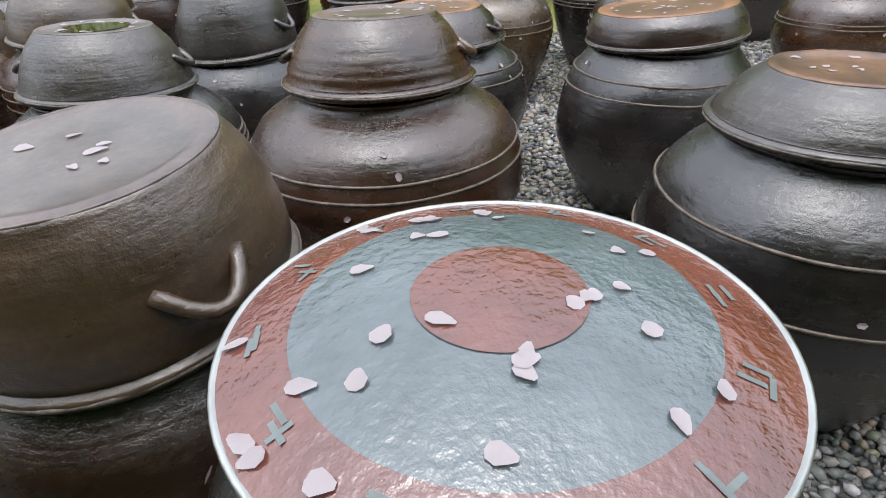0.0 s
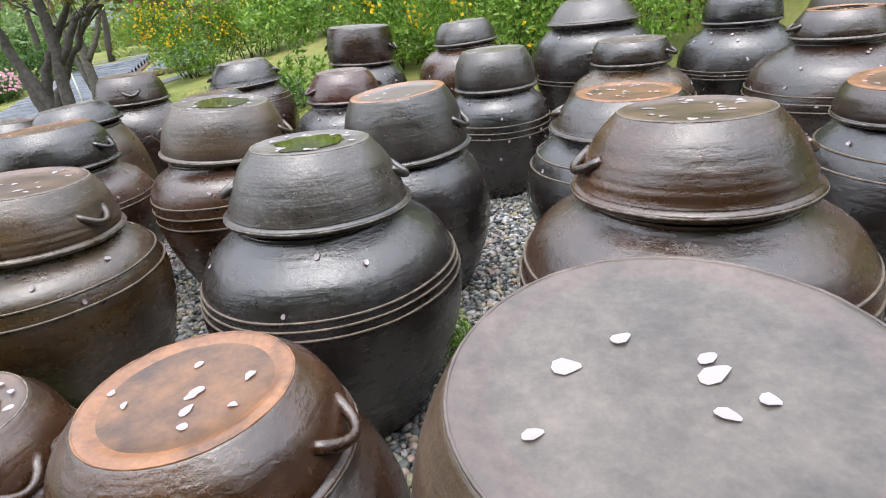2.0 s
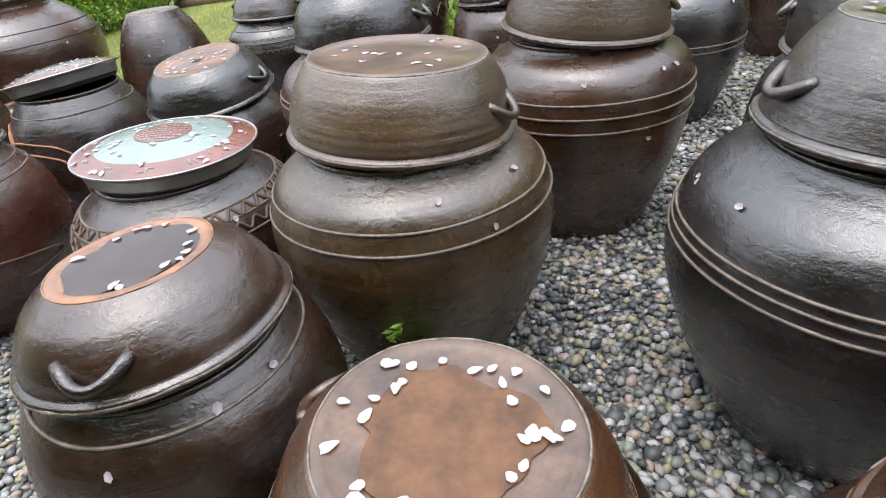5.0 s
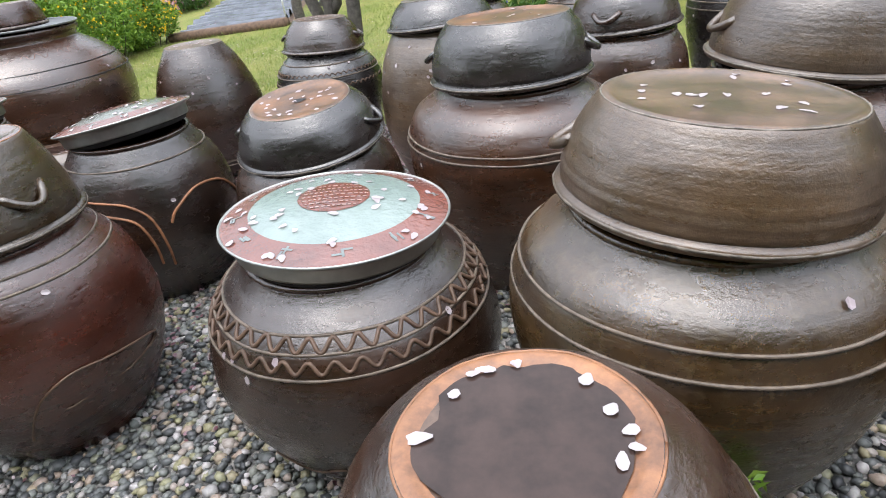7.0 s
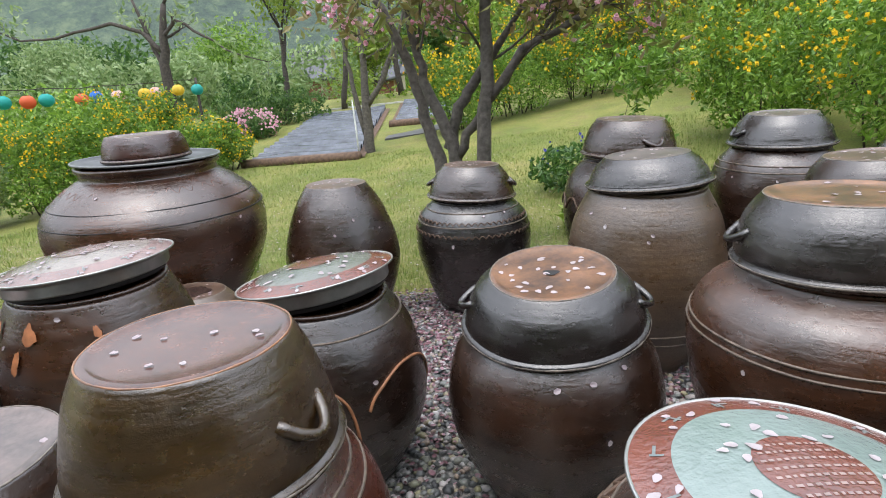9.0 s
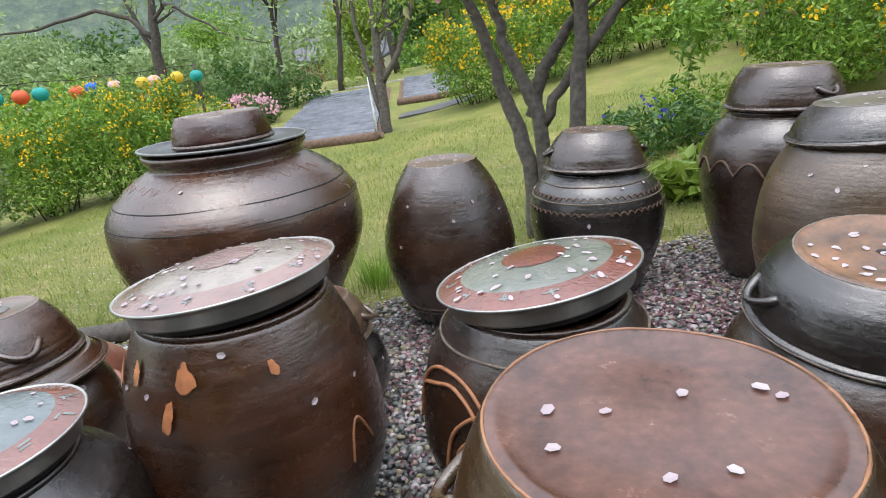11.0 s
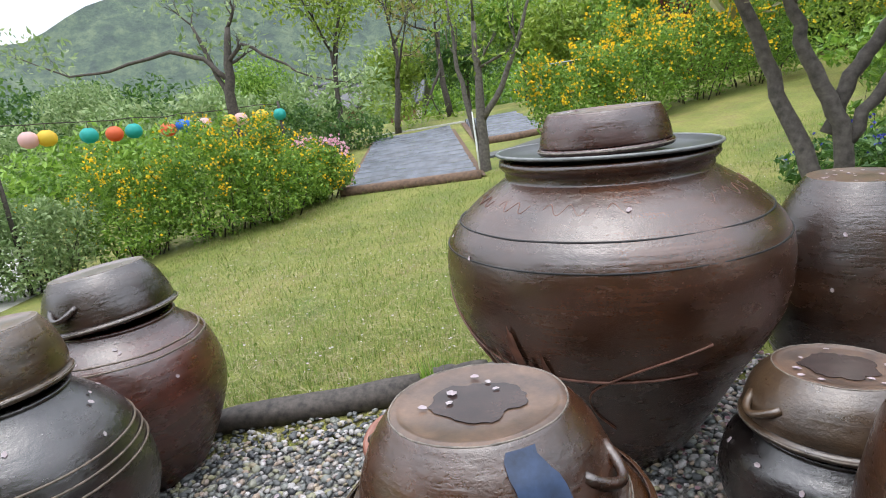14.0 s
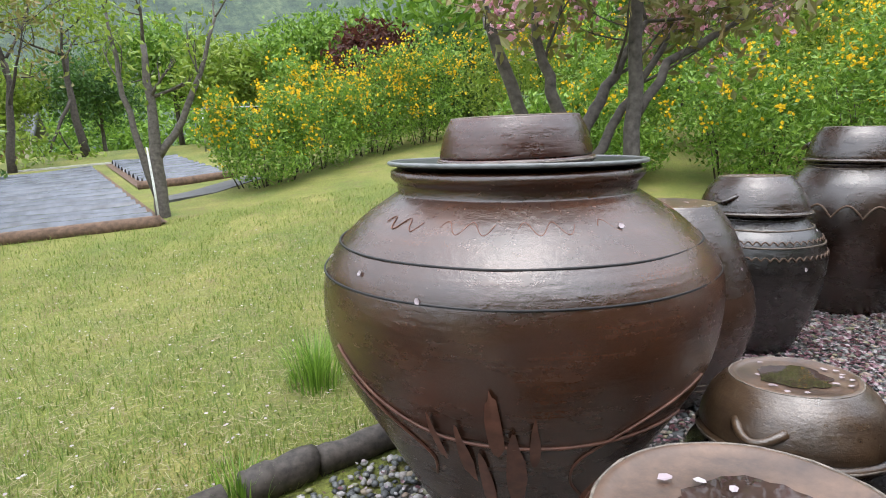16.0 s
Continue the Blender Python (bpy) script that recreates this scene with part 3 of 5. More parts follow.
ring_line(b, pts, 0.17, 0.022, 12, LINE_D, 0.003)
jar(-3.598, 3.091, (0.199, 0.687), (0.301, 0.505), (0.361, 0.264), DARK, BLACK, CLAY_O, (), 14, slope=1.5, front=7.5, bulge=0.018, handles=5, petals=26)
# flat black disc painted in for the darkness inside the lid's broken hole
bm = bmesh.new()
bm.faces.new([bm.verts.new(((0.018 + 0.006 * math.sin(3 * q)) * math.cos(q), (0.018 + 0.005 * math.cos(2 * q)) * math.sin(q), 0.0)) for q in (2 * math.pi * k / 16 for k in range(16))])
ob = mesh_ob("broken_hole", bm, RUBBER)
ob.parent = last_lid[0]
ob.matrix_local = pose(0.0, -0.01, 0.1785) @ Matrix.Diagonal((1.3, 1.3, 1, 1))
b, pts = glass_jar(-4.427, 3.048, (0.283, 0.653), (0.363, 0.233), DARK, (0.900,), 15, petals=40, slope=9.3, front=-2.8, turn=100, pane=PANE_D)
for az in ([(196, 0.45), (198, 0.503), (204, 0.579), (215, 0.628), (230, 0.639), (241, 0.622), (249, 0.582), (252, 0.541), (250, 0.485), (244, 0.4)], [(197, 0.42), (199, 0.497), (203, 0.549), (219, 0.593), (230, 0.61), (240, 0.589), (246, 0.548), (247, 0.49)],
           [(229, 0.33), (231, 0.429), (234, 0.497), (242, 0.551), (251, 0.577), (262, 0.585), (282, 0.575), (296, 0.553), (307, 0.489), (311, 0.368), (311, 0.259)], [(233, 0.3), (235, 0.4), (239, 0.47), (249, 0.52), (265, 0.535), (284, 0.52), (298, 0.48), (304, 0.38), (304, 0.28)],
           [(318, 0.45), (324, 0.5), (343, 0.555), (367, 0.523), (385, 0.4), (390, 0.25)]):
    free_line(b, pts, az, LINE, 0.0058)
b, pts = glass_jar(-5.264, 2.871, (0.301, 0.725), (0.365, 0.218), WARM, (), 16, petals=48, slope=5.4, turn=10, pane=PANE_G, ring=RED_F, front=-1.2)
for a, z, w, h, q in ((277, 0.795, 0.026, 0.034, 0.2), (268, 0.705, 0.014, 0.042, -0.3), (247, 0.79, 0.014, 0.03, 0.1), (316, 0.785, 0.012, 0.02, 0.2), (225, 0.76, 0.022, 0.04, 0.3), (205, 0.68, 0.016, 0.04, -0.2)):
    leaf_mark(b, pts, radians(a), z, w, h, q, DAUB)
free_line(b, pts, [(340, 0.44), (343, 0.52), (348, 0.55), (355, 0.46)], LINE, 0.005)

# the big wide jar by the lawn, covered with a plate and a small upturned bowl
g = gz(-6.031, 4.073)
big = [(0.235, 0.012), (0.33, 0.16), (0.46, 0.4), (0.58, 0.63), (0.614, 0.80), (0.592, 0.935), (0.5, 1.04), (0.405, 1.105), (0.372, 1.125)]
bp = curve_through(big, 9)
prof = [(0, 0), (0.22, 0)] + bp + [(0.366, 1.13), (0.37, 1.142), (0.366, 1.152), (0.378, 1.162), (0.389, 1.176), (0.387, 1.193), (0.37, 1.2), (0.35, 1.19), (0.34, 1.15), (0, 1.1)]
bigjar = mesh_ob("large_storage_jar", lathe(bmesh.new(), prof, 96, 0.007, 30.0), SMOOTH)
bigjar.matrix_world = pose(-6.031, 4.073, g - 0.012, 0, 0, 0)
tagged(bigjar, "large wide-shouldered dark brown earthenware jar beside the lawn", "jar", "storage jars in the gravel yard")
shoulder_spots.append((bigjar.matrix_world.copy(), bp))
for zc in (0.915, 0.995):
    ring_line(bigjar, bp, zc, 0.002, 30, RUBBER, 0.0035, "incised_line", seed=3)
for k in range(7):
    ring_line(bigjar, bp, 1.072, 0.013, 42, RUN, 0.0014, "comb_curl", radians(195 + 25 * k), radians(213 + 25 * k))
free_line(bigjar, bp, [(192, 0.74), (206, 0.63), (224, 0.56), (250, 0.545), (276, 0.55), (296, 0.56)], RUN, 0.0045, "trailed_line")
free_line(bigjar, bp, [(196, 0.66), (208, 0.57), (218, 0.47), (216, 0.38)], RUN, 0.004, "trailed_line")
free_line(bigjar, bp, [(298, 0.67), (278, 0.6), (263, 0.5), (262, 0.4), (270, 0.31)], RUN, 0.004, "trailed_line")
for a, z, w, h in ((239, 0.62, 0.02, 0.11), (230, 0.5, 0.016, 0.1), (244, 0.46, 0.026, 0.14), (235, 0.42, 0.018, 0.12), (249, 0.56, 0.012, 0.09), (223, 0.55, 0.01, 0.08)):
    leaf_mark(bigjar, bp, radians(a), z, w, h, 0.05, RUN, "clay_run")
plate = lathe(bmesh.new(), [(0, 0.004), (0.25, 0.004), (0.33, 0.016), (0.392, 0.034), (0.397, 0.031), (0.392, 0.026), (0.33, 0.006), (0.25, -0.008), (0, -0.008)], 72, 0.003, 5)
ob = mesh_ob("cover_plate", plate, IRON)
ob.matrix_world = pose(-6.031, 4.073, g + 1.172, -0.5, 0.6)
rim = [(0.392 * math.cos(2 * math.pi * k / 72), 0.392 * math.sin(2 * math.pi * k / 72), 0.03) for k in range(73)]
part("plate_rim", tube(bmesh.new(), rim, 0.0065, 8), PALE, ob, "pale grey rim")
tagged(ob, "shallow black glazed plate covering the large jar", "plate")
bowl_lid(-6.031, 4.073, (0.196, 1.065), (0.239, 0.922), MAROON, CLAY_B, seed=17, slope=1, petals=14, bulge=0.006, label="small upturned maroon bowl on the black cover plate", inner=0.7)

# the upturned jar without a lid
g = gz(-5.061, 4.5)
up = curve_through([(0.16, 0.012), (0.235, 0.08), (0.315, 0.25), (0.358, 0.43), (0.335, 0.6), (0.268, 0.79), (0.187, 0.92)], 9)
prof = [(0, 0), (0.15, 0)] + up + [(0.183, 0.925)]
ob = mesh_ob("upturned_jar", lathe(bmesh.new(), prof, 64, 0.006, 51.0), DARK)
part("flat_base", lathe(bmesh.new(), [(0.183, 0.925), (0.174, 0.926), (0.155, 0.92), (0, 0.918)], 64, 0.006, 51.0), CLAY_B, ob, "bare brown clay base")
for zc in (0.16, 0.19):
    ring_line(ob, up, zc, 0.0015, 30, BANDCLAY, 0.0035, "raised_band", seed=4)
ob.matrix_world = pose(-5.061, 4.5, g - 0.012)
tagged(ob, "brown glazed jar standing upside down by the lawn", "jar", "storage jars in the gravel yard")
drop_petals(ob.matrix_world, 0.165, 22, 0.919, 0, None, random.Random(18))
shoulder_spots.append((ob.matrix_world.copy(), up))

# middle rows
b, pts = jar(-4.278, 4.798, (0.170, 0.758), (0.276, 0.557), (0.365, 0.334), BLACK, DARK, CLAY_B, (0.93, 0.83), 19, bulge=0.015, handles=10, petals=18, slope=-1.2, front=-2)
ring_line(b, pts, 0.64, 0.008, 56, LINE_D, 0.003, pw=2)
ring_line(b, pts, 0.565, 0.009, 56, LINE_D, 0.0038, pw=2)
jar(-3.266, 4.100, (0.183, 0.906), (0.278, 0.769), (0.367, 0.386), GREYB, BLACK, CLAY_G, (0.295, 0.240,), 20, bulge=0.012, petals=10, slope=4.2, front=-0.8)
b, pts = jar(-3.338, 4.949, (0.192, 0.995), (0.277, 0.787), (0.382, 0.516), DARK, DARK, CLAY_B, (0.97,), 21, bulge=0.012, handles=-60, petals=8, slope=-1.2)
ring_line(b, pts, 0.66, 0.035, 16, LINE_D, 0.006, pw=2, name="looped_line")
jar(-2.781, 3.139, (0.212, 0.927), (0.288, 0.719), (0.403, 0.515), WARM, BLACK, CLAY_O, (0.795, 0.765,), 22, bulge=0.018, handles=0, petals=9, slope=1.7, front=-1.3)
jar(-2.357, 4.145, (0.181, 0.883), (0.271, 0.686), (0.320, 0.461), BROWN, DARK, CLAY_B, (), 23, bulge=0.015, handles=70, petals=18, slope=4.2, front=-0.5)
jar(-2.481, 5.155, (0.183, 0.985), (0.286, 0.806), (0.369, 0.562), DARK, BLACK, CLAY_P, (0.9, 0.86), 24, handles=15, petals=12, slope=1.3, front=0.8)
jar(-1.545, 5.370, (0.244, 1.137), (0.275, 0.851), (0.370, 0.590), BLACK, DARK, CLAY_G, (0.75, 0.7), 25, handles=170, petals=5, slope=-3.7, front=0.1)
jar(-1.491, 4.210, (0.164, 0.929), (0.247, 0.748), (0.366, 0.538), BLACK, MAROON, CLAY_B, (0.62, 0.58), 27, bulge=0.012, handles=30, petals=14, slope=-1.7, front=0.4)
jar(-0.507, 4.120, (0.191, 0.972), (0.258, 0.736), (0.338, 0.531), BLACK, GREY, CLAY_G, (0.745, 0.690, 0.640,), 28, bulge=0.018, petals=6, slope=0.2, front=-0.2)
jar(-0.667, 5.422, (0.182, 1.084), (0.263, 0.914), (0.412, 0.690), BROWN, GREY, CLAY_G, (), 29, slope=2.2, petals=4, front=0.3)
jar(0.319, 4.051, (0.193, 0.950), (0.234, 0.810), (0.392, 0.567), OLIVE, DARK, CLAY_P, (0.72, 0.66), 30, handles=150, petals=8, slope=-0.1, front=0.2)
jar(-0.046, 2.736, (0.201, 0.894), (0.309, 0.752), (0.419, 0.527), BLACK, DARK, CLAY_O, (0.870, 0.800,), 31, bulge=0.012, petals=24, handles=160, ringmat=RIMCLAY, front=1)
jar(0.295, 5.040, (0.200, 1.160), (0.337, 0.995), (0.447, 0.761), BLACK, GREY, CLAY_G, (0.6, 0.57), 32, petals=3, slope=0.1, front=0.1)
jar(1.208, 4.617, (0.200, 1.114), (0.252, 0.922), (0.398, 0.665), BLACK, BLACK, CLAY_G, (0.66, 0.63, 0.6), 33, petals=3, slope=0.1, front=0.1)
jar(1.313, 3.670, (0.173, 1.033), (0.240, 0.887), (0.442, 0.614), DARK, DARK, CLAY_O, (0.68, 0.63, 0.58), 34, handles=170, petals=8, ringmat=RIMCLAY, puddle=(0.6, "brown rain puddle"), slope=0.3)
jar(2.360, 3.622, (0.200, 0.970), (0.260, 0.801), (0.370, 0.551), BROWN, DARK, CLAY_B, (0.7, 0.66), 35, petals=4)
jar(2.450, 5.104, (0.250, 1.357), (0.330, 1.158), (0.500, 0.809), GREY, GREY, CLAY_G, (), 36, petals=0)

# the west end
b, pts = jar(-4.208, 2.155, (0.196, 0.836), (0.274, 0.578), (0.374, 0.268), MAROON, OLIVE, CLAY_W, (0.93, 0.88), 38, slope=1.3, bulge=0.008, handles=-5, petals=8, edge=RIMCLAY, front=-0.3)
free_line(b, pts, [(300, 0.2), (315, 0.36), (335, 0.4), (352, 0.3), (0, 0.2)], LINE_D, 0.004)
jar(-4.735, 2.001, (0.200, 0.591), (0.260, 0.410), (0.340, 0.251), DARK, DARK, CLAY_P, (), 39, bulge=0.012, petals=8, front=0.1)
glass_jar(-5.623, 2.335, (0.240, 0.535), (0.320, 0.233), BLACK, (), 40, petals=12, slope=3, turn=200, pane=PANE_B, front=-0.1)
b, pts = jar_body(-6.292, 2.88, (0.30, 0.31), (0.35, 0.13), BROWN, (), 0.24, 41)
wide = bowl_lid(-6.292, 2.88, (0.29, 0.355), (0.335, 0.3), BROWN, CLAY_B, seed=42, slope=3, front=-2, petals=6, bulge=0.000, inner=0.8, label="wide flat brown earthenware lid on a low jar")
patched = bowl_lid(-6.292, 2.88, (0.182, 0.56), (0.277, 0.365), WARM, CLAY_B, seed=43, slope=2.5, front=-3, handles=-15, petals=7, lines=4, puddle=(0.5, "clear shallow rain puddle"), label="upturned brown bowl with a blue-black stained side")
bm = bmesh.new()
rows = []
for k in range(13):
    z = 0.045 + 0.138 * k / 12
    rr = np.interp(z, [0.034, 0.08, 0.137, 0.185], [0.272, 0.258, 0.228, 0.19]) + 0.006
    lo, hi = 296 + 7 * noise.noise((z * 16, 1, 1)) + 2 * noise.noise((z * 60, 2, 1)), 315 + 8 * noise.noise((z * 14, 5, 1)) + 2 * noise.noise((z * 60, 7, 1))
    rows.append([bm.verts.new((rr * math.cos(radians(lo + (hi - lo) * i / 6)), rr * math.sin(radians(lo + (hi - lo) * i / 6)), z)) for i in range(7)])
for A, B2 in zip(rows, rows[1:]):
    for k in range(6):
        bm.faces.new((A[k], A[k + 1], B2[k + 1], B2[k]))
part("stain", bm, BLUE, patched, "blue-black stain")
jar(-8.124, 3.773, (0.183, 0.612), (0.267, 0.395), (0.407, 0.105), MAROON, DARK, CLAY_P, (0.88, 0.85), 44, slope=7.1, bulge=0.012, handles=-85, petals=1, rb=0.22, front=-0.1)
jar(-7.903, 3.087, (0.170, 0.618), (0.213, 0.408), (0.387, 0.058), BLACK, OLIVE, CLAY_B, (0.76, 0.71, 0.66), 45, slope=6.1, petals=0, front=0.1)
jar(-5.433, 3.530, (0.164, 0.333), (0.245, 0.160), (0.300, -0.009), BLACK, GREYB, CLAY_B, (), 46, bulge=0.018, handles=200, petals=14, puddle=(0.55, "rain puddle with algae"), inner=0.6, label="cracked grey-brown bowl lid on a low black jar", slope=-0.5, front=-3.7)


def clay_pot(x, y, rot, s):
    """A small unglazed flower pot lying upturned on the gravel."""
    prof = [(0, 0.15), (0.052, 0.15), (0.057, 0.16), (0.07, 0.16), (0.076, 0.153), (0.1, 0.08), (0.1, 0.03), (0.112, 0.026), (0.113, 0.002), (0.1, 0.0), (0.09, 0.03), (0.07, 0.14), (0, 0.148)]
    ob = mesh_ob("flower_pot", lathe(bmesh.new(), prof, 40, 0.002, s), POT)
    ob.matrix_world = pose(x, y, gz(x, y) + 0.02, *rot) @ Matrix.Diagonal((s, s, s * 1.25, 1))
    return tagged(ob, "small unglazed reddish clay pot upturned on gravel", "flower pot")


POT = clay("terracotta", (0.2, 0.07, 0.045), (0.36, 0.15, 0.1), 0.6)
clay_pot(-6.80, 3.78, (26, -14, 0), 1.45)
clay_pot(-6.62, 3.46, (18, 16, 40), 1.25)

# ---- ground: gravel bed, lawn and far fields in one sheet ----


def ground_material():
    m, n, l, b = mat("lawn_soil_and_gravel_base")
    co = n.new("ShaderNodeTexCoord").outputs["Object"]
    a = noise_node(n, l, co, 0.9, 6, 0.65)
    f = noise_node(n, l, co, 55, 4, 0.7)
    grass = ramp(n, l, a.outputs[0], [(0.3, (0.10, 0.14, 0.025)), (0.5, (0.17, 0.19, 0.04)), (0.7, (0.26, 0.24, 0.075))]).outputs[0]
    grass = mix(n, l, 0.6, grass, ramp(n, l, f.outputs[0], [(0.34, (0.3, 0.3, 0.25)), (0.66, (1.6, 1.55, 1.4))]).outputs[0], "MULTIPLY")
    d = noise_node(n, l, co, 3.1, 6, 0.7)
    grass = mix(n, l, ramp(n, l, d.outputs[0], [(0.52, (0, 0, 0)), (0.72, (0.75, 0.75, 0.75))]).outputs[0], grass, (0.17, 0.13, 0.06))
    l.new(grass, b.inputs["Base Color"])
    b.inputs["Roughness"].default_value = 0.9
    bump(n, l, f.outputs[0], 0.8, 0.02, b)
    return m


def bed_material():
    m, n, l, b = mat("dark_wet_grit")
    co = n.new("ShaderNodeTexCoord").outputs["Object"]
    v = n.new("ShaderNodeTexVoronoi")
    v.inputs["Scale"].default_value = 55
    l.new(co, v.inputs["Vector"])
    base = ramp(n, l, v.outputs["Color"], [(0.2, (0.03, 0.03, 0.03)), (0.6, (0.13, 0.125, 0.115)), (0.9, (0.3, 0.28, 0.26))]).outputs[0]
    l.new(base, b.inputs["Base Color"])
    b.inputs["Roughness"].default_value = 0.55
    bump(n, l, v.outputs["Distance"], 0.9, 0.012, b)
    return m


def axis(a, b, step, far, grow=1.3):
    out = list(np.arange(a, b, step))
    s, x = step, a
    left = []
    while x > -far:
        s *= grow
        x -= s
        left.append(x)
    s, x = step, out[-1]
    right = []
    while x < far:
        s *= grow
        x += s
        right.append(x)
    return np.array(left[::-1] + out + right)


gx, gy = axis(-14, 5, 0.4, 900), axis(-3, 16, 0.4, 900)
GX, GY = np.meshgrid(gx, gy)
GZ = ground_z(np.clip(GX, -30, 20), GY)
nx, ny = len(gx), len(gy)
idx = np.arange(nx * ny).reshape(ny, nx)
F = np.stack([idx[:-1, :-1], idx[:-1, 1:], idx[1:, 1:], idx[1:, :-1]], -1).reshape(-1, 4)
ground = fast_mesh("ground", np.stack([GX, GY, GZ], -1).reshape(-1, 3), F, ground_material(), True)
tagged(ground, "mown yellow-green lawn sloping up behind the yard", "ground", kind="structure")


def edge_y(x):
    """Where the gravel ends and the lawn begins."""
    return np.interp(x, [-9, -8, -7, -6.3, -5.7, -5, -4.4, -4, -3, -1, 0.5, 3], [3.94, 4.09, 4.39, 4.61, 4.74, 4.89, 5.19, 5.49, 5.9, 6.1, 6.0, 5.9])


V, F = [], []
xs = np.linspace(-9.6, 3.6, 90)
for i, x in enumerate(xs):
    for k in range(16):
        y = -1.5 + (edge_y(x) + 1.5) * k / 15
        V.append((x, y, gz(x, y) + (0.012 if 0 < k < 15 else -0.02)))
F = [(i * 16 + k, i * 16 + k + 16, i * 16 + k + 17, i * 16 + k + 1) for i in range(89) for k in range(15)]
bed = raw("gravel_bed", V, F, bed_material(), True)
tagged(bed, "dark wet grit under the gravel yard", "ground", kind="structure")


def blobs(base_v, base_f, places, turns, scales):
    """Many turned and stretched copies of one small shape as arrays."""
    n, k = len(places), len(base_v)
    v = base_v[None] * scales[:, None, :]
    v = np.einsum("nij,nkj->nki", turns, v) + places[:, None, :]
    f = base_f[None] + (np.arange(n) * k)[:, None, None]
    return v.reshape(-1, 3), f.reshape(-1, base_f.shape[1])


def random_turns(rng, n, flat=False):
    if flat:
        a = rng.uniform(0, 2 * np.pi, n)
        M = np.zeros((n, 3, 3))
        M[:, 0, 0], M[:, 0, 1], M[:, 1, 0], M[:, 1, 1], M[:, 2, 2] = np.cos(a), -np.sin(a), np.sin(a), np.cos(a), 1
        t = rng.normal(0, 0.3, (n, 2))
        X = np.zeros((n, 3, 3))
        X[:, 0, 0], X[:, 1, 1], X[:, 1, 2], X[:, 2, 1], X[:, 2, 2] = 1, np.cos(t[:, 0]), -np.sin(t[:, 0]), np.sin(t[:, 0]), np.cos(t[:, 0])
        return M @ X
    q = rng.normal(size=(n, 4))
    q /= np.linalg.norm(q, axis=1, keepdims=True)
    w, x, y, z = q.T
    return np.stack([1 - 2 * (y * y + z * z), 2 * (x * y - z * w), 2 * (x * z + y * w), 2 * (x * y + z * w), 1 - 2 * (x * x + z * z), 2 * (y * z - x * w), 2 * (x * z - y * w), 2 * (y * z + x * w), 1 - 2 * (x * x + y * y)], -1).reshape(n, 3, 3)


PHI = (1 + 5 ** 0.5) / 2
ICO_V = np.array([(-1, PHI, 0), (1, PHI, 0), (-1, -PHI, 0), (1, -PHI, 0), (0, -1, PHI), (0, 1, PHI), (0, -1, -PHI), (0, 1, -PHI), (PHI, 0, -1), (PHI, 0, 1), (-PHI, 0, -1), (-PHI, 0, 1)]) / (1 + PHI ** 2) ** 0.5
ICO_F = np.array([(0, 11, 5), (0, 5, 1), (0, 1, 7), (0, 7, 10), (0, 10, 11), (1, 5, 9), (5, 11, 4), (11, 10, 2), (10, 7, 6), (7, 1, 8), (3, 9, 4), (3, 4, 2), (3, 2, 6), (3, 6, 8), (3, 8, 9), (4, 9, 5), (2, 4, 11), (6, 2, 10), (8, 6, 7), (9, 8, 1)])


def pebble_material():
    m, n, l, b = mat("wet_grey_pebbles")
    r = n.new("ShaderNodeNewGeometry").outputs["Random Per Island"]
    col = ramp(n, l, r, [(0.0, (0.035, 0.037, 0.042)), (0.3, (0.12, 0.128, 0.125)), (0.5, (0.21, 0.22, 0.2)), (0.62, (0.26, 0.25, 0.14)), (0.74, (0.33, 0.25, 0.2)), (0.88, (0.33, 0.32, 0.31)), (1.0, (0.48, 0.45, 0.45))]).outputs[0]
    co = n.new("ShaderNodeTexCoord").outputs["Object"]
    t = noise_node(n, l, co, 130, 3, 0.6)
    l.new(mix(n, l, 0.5, col, ramp(n, l, t.outputs[0], [(0.3, (0.6, 0.6, 0.6)), (0.7, (1.25, 1.25, 1.25))]).outputs[0], "MULTIPLY"), b.inputs["Base Color"])
    b.inputs["Roughness"].default_value = 0.42
    return m


rng = np.random.default_rng(4)
cell = 0.0245
px, py = np.meshgrid(np.arange(-9.2, 3.0, cell), np.arange(0.6, 6.2, cell))
px, py = px.ravel(), py.ravel()
px, py = px + rng.uniform(-0.5, 0.5, len(px)) * cell, py + rng.uniform(-0.5, 0.5, len(py)) * cell
keep = (py < edge_y(px) - rng.uniform(0, 0.12, len(py))) & (py > 0.45 * (-px) - 0.4 - 0.9 * np.clip(-px - 3, 0, 3)) & (rng.uniform(size=len(px)) < np.clip(1.25 - 0.12 * py, 0.55, 1))
for m4, pts in shoulder_spots:
    rb = pts[0][0] * 0.9
    keep &= (px - m4.translation.x) ** 2 + (py - m4.translation.y) ** 2 > rb * rb
px, py = px[keep], py[keep]
n = len(px)
places = np.stack([px, py, ground_z(px, py) + 0.014 + rng.uniform(0, 0.008, n)], -1)
size = rng.lognormal(0, 0.22, n)
scales = np.stack([0.016 * size, 0.012 * size * rng.uniform(0.8, 1.2, n), 0.0085 * size], -1)
jig = ICO_V * (1 + 0.22 * np.sin(ICO_V[:, [1, 2, 0]] * 5 + 1))
v, f = blobs(jig, ICO_F, places, random_turns(rng, n, True), scales)
tagged(fast_mesh("gravel", v, f, pebble_material(), True), "wet rounded grey and tan pebbles strewn with petals", "gravel", kind="stuff")

